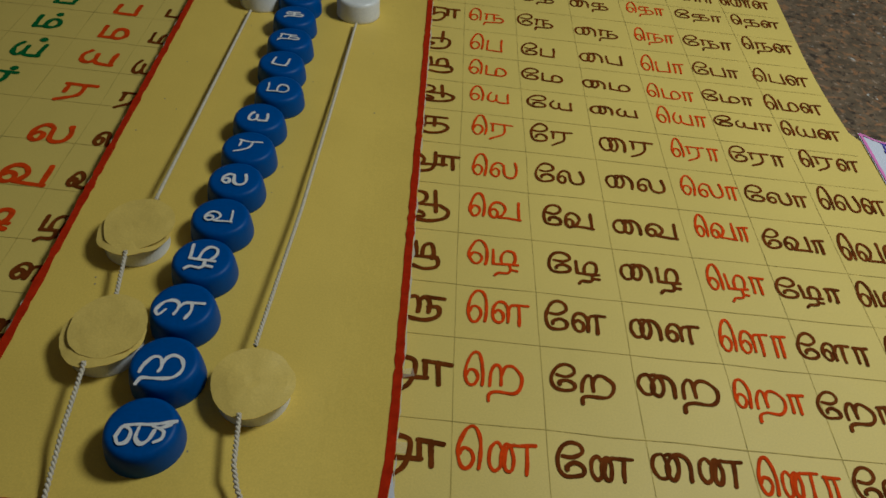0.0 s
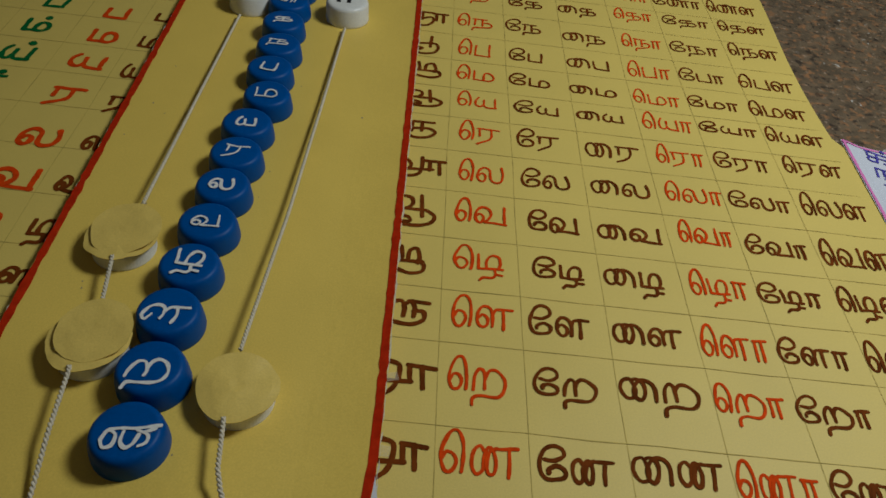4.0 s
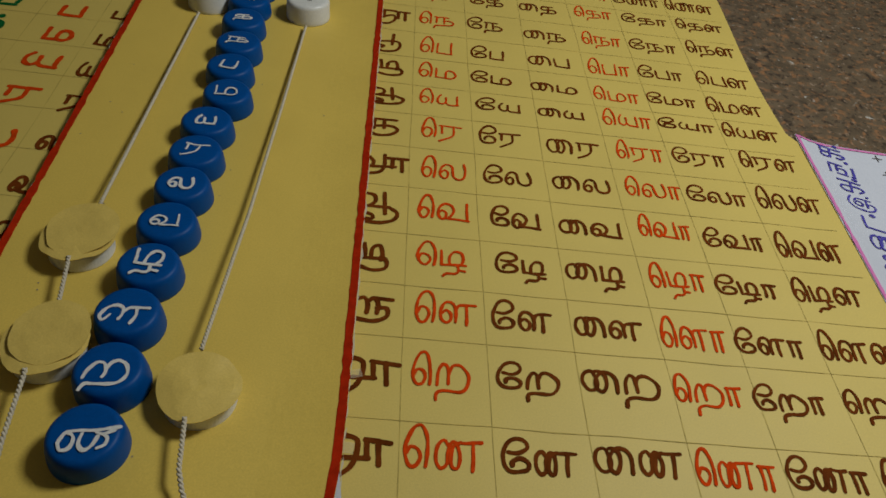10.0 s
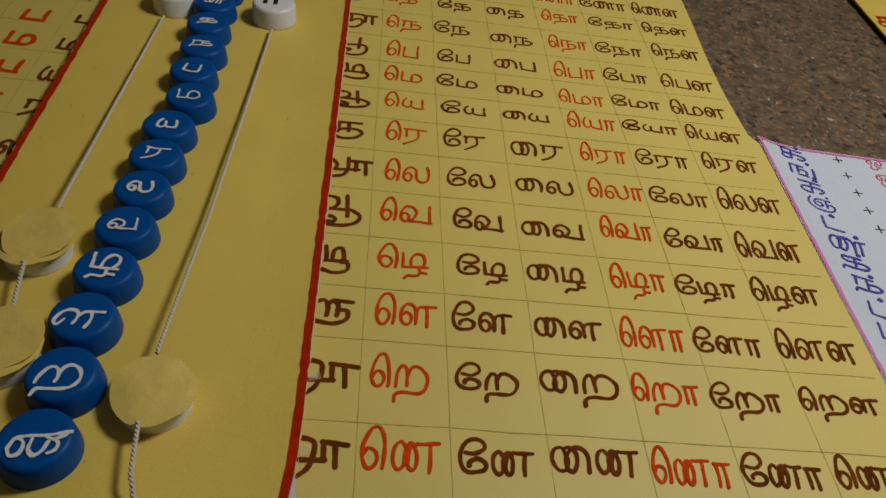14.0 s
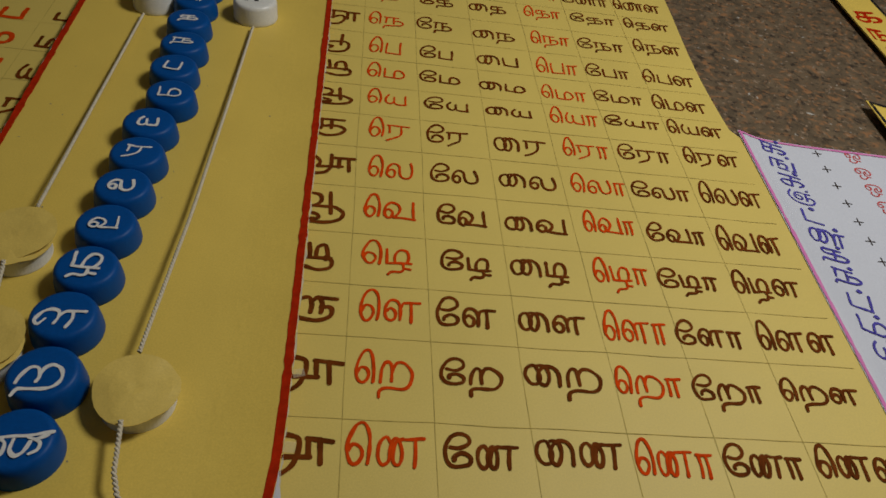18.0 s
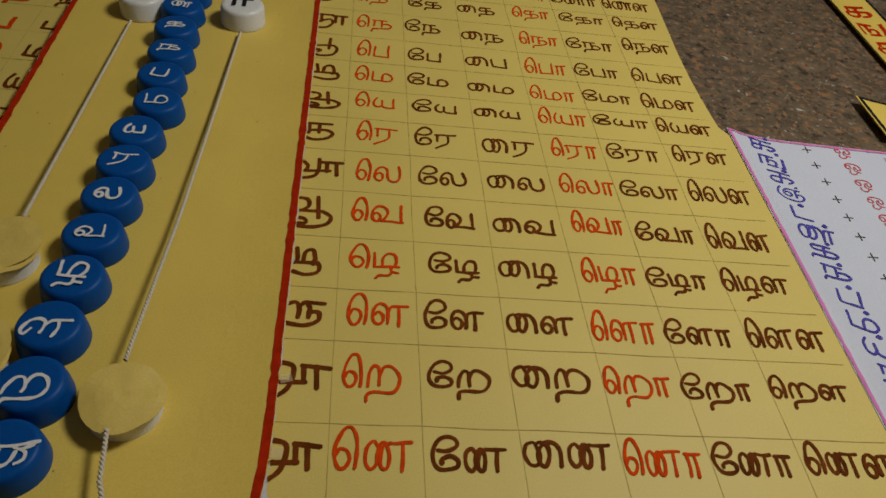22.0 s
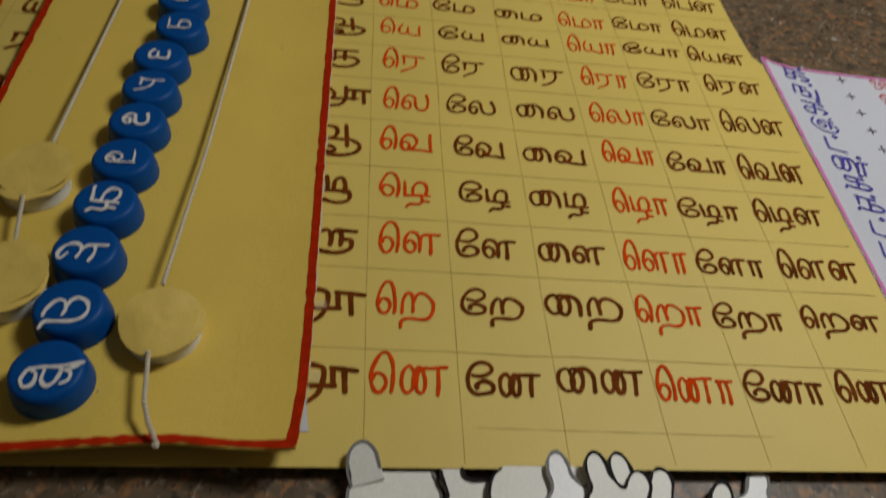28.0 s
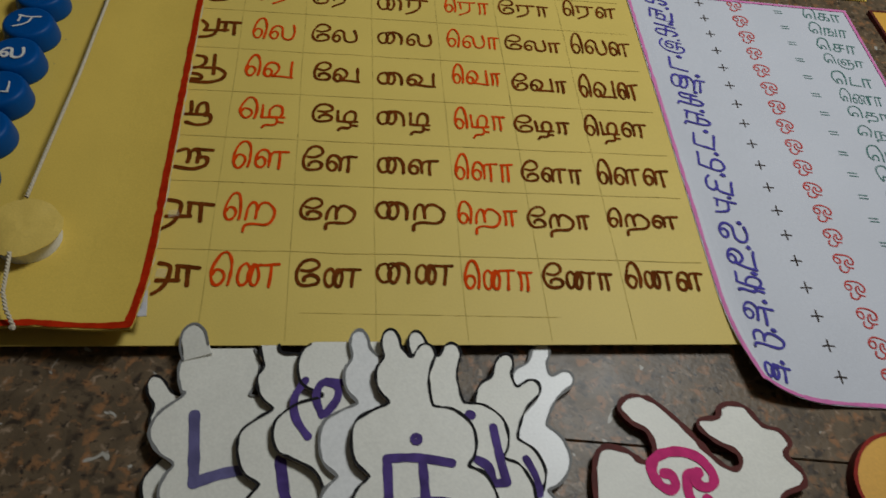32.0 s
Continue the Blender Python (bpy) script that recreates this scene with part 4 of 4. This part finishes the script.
def plate(outline, z0, z1, face, side, ink, parent, ink_width=0.0011, inset=0.0004, name="card", cut=1.0):
    """A flat cut-out board: its face, its cut edge and the pen line along its rim."""
    n = len(outline)
    area = sum(outline[i][0] * outline[(i + 1) % n][1] - outline[(i + 1) % n][0] * outline[i][1] for i in range(n))
    pts = [Vector((p[0], p[1])) for p in (outline if area > 0 else outline[::-1])]
    bm = bmesh.new()
    low = [bm.verts.new((p.x, p.y, z0)) for p in pts]
    mid = [bm.verts.new((p.x, p.y, z1 - 0.0002)) for p in pts]
    inner = []
    for i, p in enumerate(pts):
        d = (pts[(i + 1) % n] - pts[i - 1]).normalized()
        inner.append(p + Vector((-d.y, d.x)) * 0.0002)
    top = [bm.verts.new((p.x, p.y, z1)) for p in inner]
    for i in range(n):
        j = (i + 1) % n
        bm.faces.new((low[i], low[j], mid[j], mid[i]))
        bm.faces.new((mid[i], mid[j], top[j], top[i]))
    body = part(name, bm, side, parent)
    bm = bmesh.new()
    bm.faces.new([bm.verts.new((p.x, p.y, z1)) for p in inner])
    bm.faces.new([bm.verts.new((p.x, p.y, z0 + 0.0002)) for p in pts[::-1]])
    bm.normal_update()
    bmesh.ops.triangulate(bm, faces=bm.faces[:])
    part("face", bm, face, body)
    if ink:
        start = next((i for i, p in enumerate(pts) if p.y > cut - 1e-6), None)
        runs = [[]]
        for k in range(n):
            i = (k + (start or 0)) % n
            d = (pts[(i + 1) % n] - pts[i - 1]).normalized()
            if pts[i].y > cut - 1e-6:
                runs.append([])
            else:
                runs[-1].append(pts[i] + Vector((-d.y, d.x)) * inset)
        for line in runs:
            if len(line) > 2:
                part("rim_line", ribbon(bmesh.new(), line, ink_width, lambda x, y: z1, closed=start is None, lift=0.0002, rough=0.35), ink, body, "hand-drawn rim line")
    return body


LOBED = [(-0.6, 27.2), (1.2, 29), (3, 31.3), (6, 32.3), (8.8, 30.8), (9.8, 27.5), (8.2, 23.5), (6.8, 19), (7.2, 12), (8, 9), (9, 8.4), (16, 7), (22.4, 1.2), (24, -5.7), (23, -11.5), (20.7, -15.2), (21.4, -15.8), (26.3, -18.4), (29.7, -25), (30.3, -31), (28, -42), (18, -52), (0, -56),
         (-12, -52), (-22, -42), (-23.4, -31), (-21.7, -24), (-17.4, -19.6), (-17.6, -18.6), (-22.3, -13.8), (-24, -5.7), (-22.3, 2.3), (-15.5, 7), (-10.4, 9.2), (-10.2, 10.2), (-13.4, 13.5), (-15, 18), (-14.6, 22.5), (-11.9, 26.6), (-12.8, 32), (-11.8, 36), (-9.2, 38), (-6.5, 37.2), (-4.6, 34), (-3.8, 30.5)]
BODY = LOBED[11:33]
HEAD_LEFT = LOBED[33:]
BROAD = [(0, 29), (7, 28.5), (12, 25.5), (14, 20), (13, 13.5), (10, 9.8), (10.4, 9)] + BODY + [(-10.4, 9.2), (-10.2, 10), (-13.5, 13.5), (-14.5, 20), (-12.5, 25.5), (-7, 28.5)]
LEFT_C = [(-4, -52), (-10, -42), (-11.2, -31), (-10.8, -23), (-13.4, -16.3), (-20.5, -11.5), (-24.5, -9), (-26.3, -3.9), (-25, 2.5), (-18, 7.5)]
LEFT_A = [(-2, -56), (-14, -50), (-17, -42), (-14, -37), (-9, -35), (-16, -33.5), (-20, -28), (-21.4, -19), (-19, -13.5), (-16.8, -10.8), (-21.5, -6), (-24.2, 1.2), (-21, 8), (-14, 12)]
CROOKED = BROAD[:7] + BODY[:12] + LEFT_C + BROAD[-6:]
STOUT = BROAD[:7] + BODY[:11] + LEFT_A + [(-12.4, 13.4)] + BROAD[-4:]
EARED = [(3, 29), (9, 27), (12.5, 21), (12, 14), (10, 9.5), (10.6, 8.8)] + BODY + HEAD_LEFT


def grown(shape, head=1.0):
    """The outline with its head drawn out, and made broader by that factor."""
    return [(x * (head if y > 10 else 1.0), 9 + (y - 9) * 1.15 if y > 9 else y) for x, y in shape]


def lobed_card(cx, cy, turn, size, z0, z1, face, side, ink, text, cut=1.0, mirror=False, shape=LOBED, head=1.0):
    c, s = math.cos(radians(turn)), math.sin(radians(turn))
    out = []
    for p in smooth_line(grown(shape, head), 5, closed=True):
        x, y = p.x * size / 1000 * (-1 if mirror else 1), p.y * size / 1000
        X, Y = cx + x * c - y * s, min(cut, cy + x * s + y * c)
        if not out or (Vector((X, Y)) - Vector(out[-1])).length > 1e-5:
            out.append((X, Y))
    card = thing("letter_card", text, "card", group="pile of cut-out cards")
    plate(out, z0, z1, face, side, ink, card, cut=cut)
    return card


def strokes(lines, width, z, material, parent):
    b = bmesh.new()
    for k, l in enumerate(lines):
        ribbon(b, smooth_line(l, 6) if len(l) > 2 else [Vector(l[0]).lerp(Vector(l[1]), t / 6) for t in range(7)], width, lambda x, y: z, lift=0.00022 + 0.00003 * k)
    return part("letter", b, material, parent)


EDGE_Y = 0.0092
lobed_card(0.1655, -0.0275, -34, 1.0, -0.0055, -0.0028, M_GLOSS, M_GLOSS, M_SILVER, "glossy white cut-out card with a lobed outline")
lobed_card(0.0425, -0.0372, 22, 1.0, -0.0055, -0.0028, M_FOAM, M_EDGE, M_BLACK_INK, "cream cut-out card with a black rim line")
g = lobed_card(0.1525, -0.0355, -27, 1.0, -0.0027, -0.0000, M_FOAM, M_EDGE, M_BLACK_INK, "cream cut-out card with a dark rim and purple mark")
strokes((((0.1655, -0.0400), (0.1685, -0.0475), (0.1690, -0.0540)),), 0.0030, -0.0000, M_PURPLE, g)
a = lobed_card(0.0487, -0.0238, 9, 1.14, -0.0027, 0.0004, M_FOAM, M_EDGE, M_SILVER, "cream cut-out card with a purple Tamil letter", cut=EDGE_Y, shape=STOUT)
strokes((((0.0374, -0.0197), (0.0389, -0.0327), (0.0404, -0.0462)), ((0.0404, -0.0462), (0.0494, -0.0432), (0.0584, -0.0417))), 0.0042, 0.0004, M_FADED, a)
ear = plate([(p.x, p.y) for p in smooth_line([(0.0299, 0.0032), (0.0298, 0.0070), (0.0284, 0.0137), (0.0309, 0.0174), (0.0344, 0.0182), (0.0382, 0.0152), (0.0399, 0.0097), (0.0414, 0.0062)], 5)], 0.0002, 0.0008, M_FOAM, M_FOAM, None, a, name="ear_tab")
part("rim_line", ribbon(bmesh.new(), smooth_line([(0.0301, 0.0037), (0.0286, 0.0082), (0.0288, 0.0137), (0.0311, 0.0170), (0.0344, 0.0178), (0.0378, 0.0150), (0.0395, 0.0097)], 5), 0.0010, lambda x, y: 0.0008, lift=0.0002), M_SILVER, ear)
for ob in [ear] + [c for c in ear.children]:
    for v in ob.data.vertices:
        v.co.z += 0.30 * (v.co.y - 0.0032)
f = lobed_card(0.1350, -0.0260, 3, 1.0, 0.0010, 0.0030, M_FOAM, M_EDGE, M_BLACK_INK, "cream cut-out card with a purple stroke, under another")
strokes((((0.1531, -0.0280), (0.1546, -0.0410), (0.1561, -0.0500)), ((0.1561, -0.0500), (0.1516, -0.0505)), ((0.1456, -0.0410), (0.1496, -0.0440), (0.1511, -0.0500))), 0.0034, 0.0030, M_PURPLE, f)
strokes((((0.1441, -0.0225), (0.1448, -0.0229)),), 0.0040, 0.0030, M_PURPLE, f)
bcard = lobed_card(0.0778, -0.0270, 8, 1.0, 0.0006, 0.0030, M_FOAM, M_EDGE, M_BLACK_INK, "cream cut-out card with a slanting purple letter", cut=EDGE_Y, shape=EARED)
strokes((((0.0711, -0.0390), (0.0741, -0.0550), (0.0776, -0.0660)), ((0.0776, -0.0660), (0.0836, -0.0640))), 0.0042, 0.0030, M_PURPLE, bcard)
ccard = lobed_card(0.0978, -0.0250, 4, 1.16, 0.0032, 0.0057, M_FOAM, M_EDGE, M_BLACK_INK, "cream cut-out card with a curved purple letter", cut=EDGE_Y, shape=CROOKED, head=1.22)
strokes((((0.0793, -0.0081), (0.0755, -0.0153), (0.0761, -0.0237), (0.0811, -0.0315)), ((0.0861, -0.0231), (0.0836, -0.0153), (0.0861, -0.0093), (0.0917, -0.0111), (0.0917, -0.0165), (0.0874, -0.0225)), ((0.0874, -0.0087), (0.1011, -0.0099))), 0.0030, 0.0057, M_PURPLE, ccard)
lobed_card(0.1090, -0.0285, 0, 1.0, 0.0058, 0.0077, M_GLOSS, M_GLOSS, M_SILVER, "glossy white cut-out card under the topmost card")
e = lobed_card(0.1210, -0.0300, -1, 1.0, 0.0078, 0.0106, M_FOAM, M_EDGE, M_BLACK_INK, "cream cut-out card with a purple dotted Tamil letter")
strokes((((0.1105, -0.0425), (0.1108, -0.0580), (0.1100, -0.0680)), ((0.1105, -0.0425), (0.1220, -0.0425), (0.1345, -0.0448)), ((0.1235, -0.0430), (0.1240, -0.0560), (0.1235, -0.0780)),
         ((0.1105, -0.0625), (0.1200, -0.0590), (0.1340, -0.0600), (0.1375, -0.0660), (0.1340, -0.0720), (0.1240, -0.0700)), ((0.1100, -0.0680), (0.1130, -0.0750), (0.1200, -0.0770))), 0.0035, 0.0106, M_PURPLE, e)
b = bmesh.new()
ribbon(b, [(0.1216 + 0.0014 * math.cos(q * 0.7), -0.0352 + 0.0014 * math.sin(q * 0.7)) for q in range(9)], 0.0022, lambda x, y: 0.0106, lift=0.0003)
part("letter_dot", b, M_PURPLE, e)

# flat craft stick that comes out from under the pile
stick = thing("craft_stick", "flat pale wooden craft stick under the pile of cards", "stick", at=(0.0920, -0.105, FLOOR_Z))
plate([(0.0048 * math.cos(n * math.pi / 8) - 0.0004, 0.0048 * math.sin(n * math.pi / 8) + (0.048 if n < 9 else -0.048)) for n in range(16)], 0.0, 0.0018, M_WOOD, M_WOOD, None, stick, name="blade")

# card cut like a puzzle piece, maroon rim, one magenta letter
CURLY = [(198.5, -22), (203, -17), (210, -16.5), (217, -20), (227, -31), (236, -43.5), (242, -48.5), (246.5, -47.5), (246.5, -42.5), (239, -38), (233, -32), (234, -27.5), (242.5, -26.5), (244.5, -22.5), (250, -20.5), (257, -22.5), (262, -30.5), (268.5, -33), (271.5, -39), (268, -44), (272.5, -51), (271, -57), (261, -61),
         (260, -70), (262, -84), (240, -88), (235, -82), (224, -76), (214, -68), (207.5, -66.5), (205, -70.5), (210, -80), (213, -92), (181, -92), (180, -70), (182.5, -47), (188, -38.5), (198, -40), (205, -45), (210, -41), (209, -33), (203, -29)]
curly = thing("curly_card", "cream cut-out card with a maroon rim and a magenta Tamil letter", "card")
plate([((246 + (p.x - 246) * (0.955 if p.x < 246 else 1.02) + 7.2) / 1000, (p.y + 3.4) / 1000) for p in smooth_line(CURLY, 5, closed=True)], FLOOR_Z, -0.0016, M_FOAM, M_MAROON, M_MAROON, curly, 0.0022, 0.0005)
strokes((((0.2210, -0.0468), (0.2237, -0.0474), (0.2247, -0.0511), (0.2222, -0.0534), (0.2184, -0.0514), (0.2162, -0.0466), (0.2172, -0.0421), (0.2222, -0.0388), (0.2300, -0.0381), (0.2370, -0.0409), (0.2410, -0.0471), (0.2402, -0.0516), (0.2362, -0.0528), (0.2334, -0.0504), (0.2347, -0.0471)),
         ((0.2354, -0.0468), (0.2312, -0.0476), (0.2294, -0.0516), (0.2294, -0.0571), (0.2317, -0.0616), (0.2357, -0.0611), (0.2367, -0.0576)), ((0.2362, -0.0572), (0.2380, -0.0620), (0.2340, -0.0672), (0.2282, -0.0668))), 0.0042, -0.0016, M_MAGENTA, curly)

# round amber card of several layers
disc = thing("round_card", "round amber card with a red ring and thick maroon edge", "card")
ring = [(0.3242 + 0.0245 * math.cos(q / 60 * 2 * math.pi) * (1 + 0.02 * math.sin(q * 0.5)), -0.0570 + 0.0245 * math.sin(q / 60 * 2 * math.pi)) for q in range(60)]
plate(ring, FLOOR_Z, 0.0005, M_AMBER, M_MAROON, M_RING, disc, 0.0016, 0.0008)

# ---- strips on the floor beyond ----
strip = thing("letter_strip", "thin yellow card strip with painted edge shade and red Tamil letters", "card")
STRIP = ((0.4373, 0.3612), (0.4754, 0.3623), (0.4780, 0.5676), (0.4403, 0.5658))


def strip_z(x, y):
    u = (x - 0.4373 - 0.0147 * (y - 0.3612)) / 0.0381
    return FLOOR_Z + 0.0042 * (2 * u - 1) ** 2


def strip_top(x, y):
    return strip_z(x, y) + 0.0007


strip_card = part("card", sheet(STRIP, strip_z, 0.0007, 10, 10), M_YELLOW_B, strip)
# black bands stand in for the shadow along the strip's edges
for x in (0.4379, 0.4748):
    part("border", ribbon(bmesh.new(), [(x + 0.0030 * s / 20, 0.3635 + 0.202 * s / 20) for s in range(21)], 0.0016, strip_top, lift=0.0002), M_BLACK_INK, strip_card, "black band painted as edge shade")
for k, c in enumerate("கஙசஞ"):
    letter(c, 0.4604 - 0.0008 * k, 0.474 - 0.0306 * k, 0.0228, 0.0195, -3, M_RED, strip_card, strip_top, seed=k)
tile_card = thing("framed_card", "amber yellow card with a black border, one edge raised", "card")
FRAME = ((0.3843, 0.2825), (0.4508, 0.2804), (0.4544, 0.3222), (0.3850, 0.3289))


def frame_z(x, y):
    return FLOOR_Z + 0.0058 * max(0.0, 1 - (x - 0.385) / 0.068) ** 1.6


def frame_top(x, y):
    return frame_z(x, y) + 0.0008


frame_body = part("card", sheet(FRAME, frame_z, 0.0008, 10, 4), M_YELLOW_B, tile_card)
mid = Vector((0.4186, 0.3035))
corners = [mid.lerp(Vector(p), 0.92) for p in FRAME]
loop = [corners[i].lerp(corners[(i + 1) % 4], t / 12) for i in range(4) for t in range(12)]
part("border", ribbon(bmesh.new(), loop, 0.0030, frame_top, closed=True, lift=0.0002), M_BLACK_INK, frame_body, "black band painted as edge shade line")
side_card = thing("amber_card", "amber yellow card with a dark brown edge", "card")
plate([(0.4450, 0.2670), (0.4465, 0.1880), (0.5120, 0.1860), (0.5130, 0.2650)], FLOOR_Z, -0.0025, M_AMBER, M_MAROON, M_MAROON, side_card, 0.0030, 0.0012)
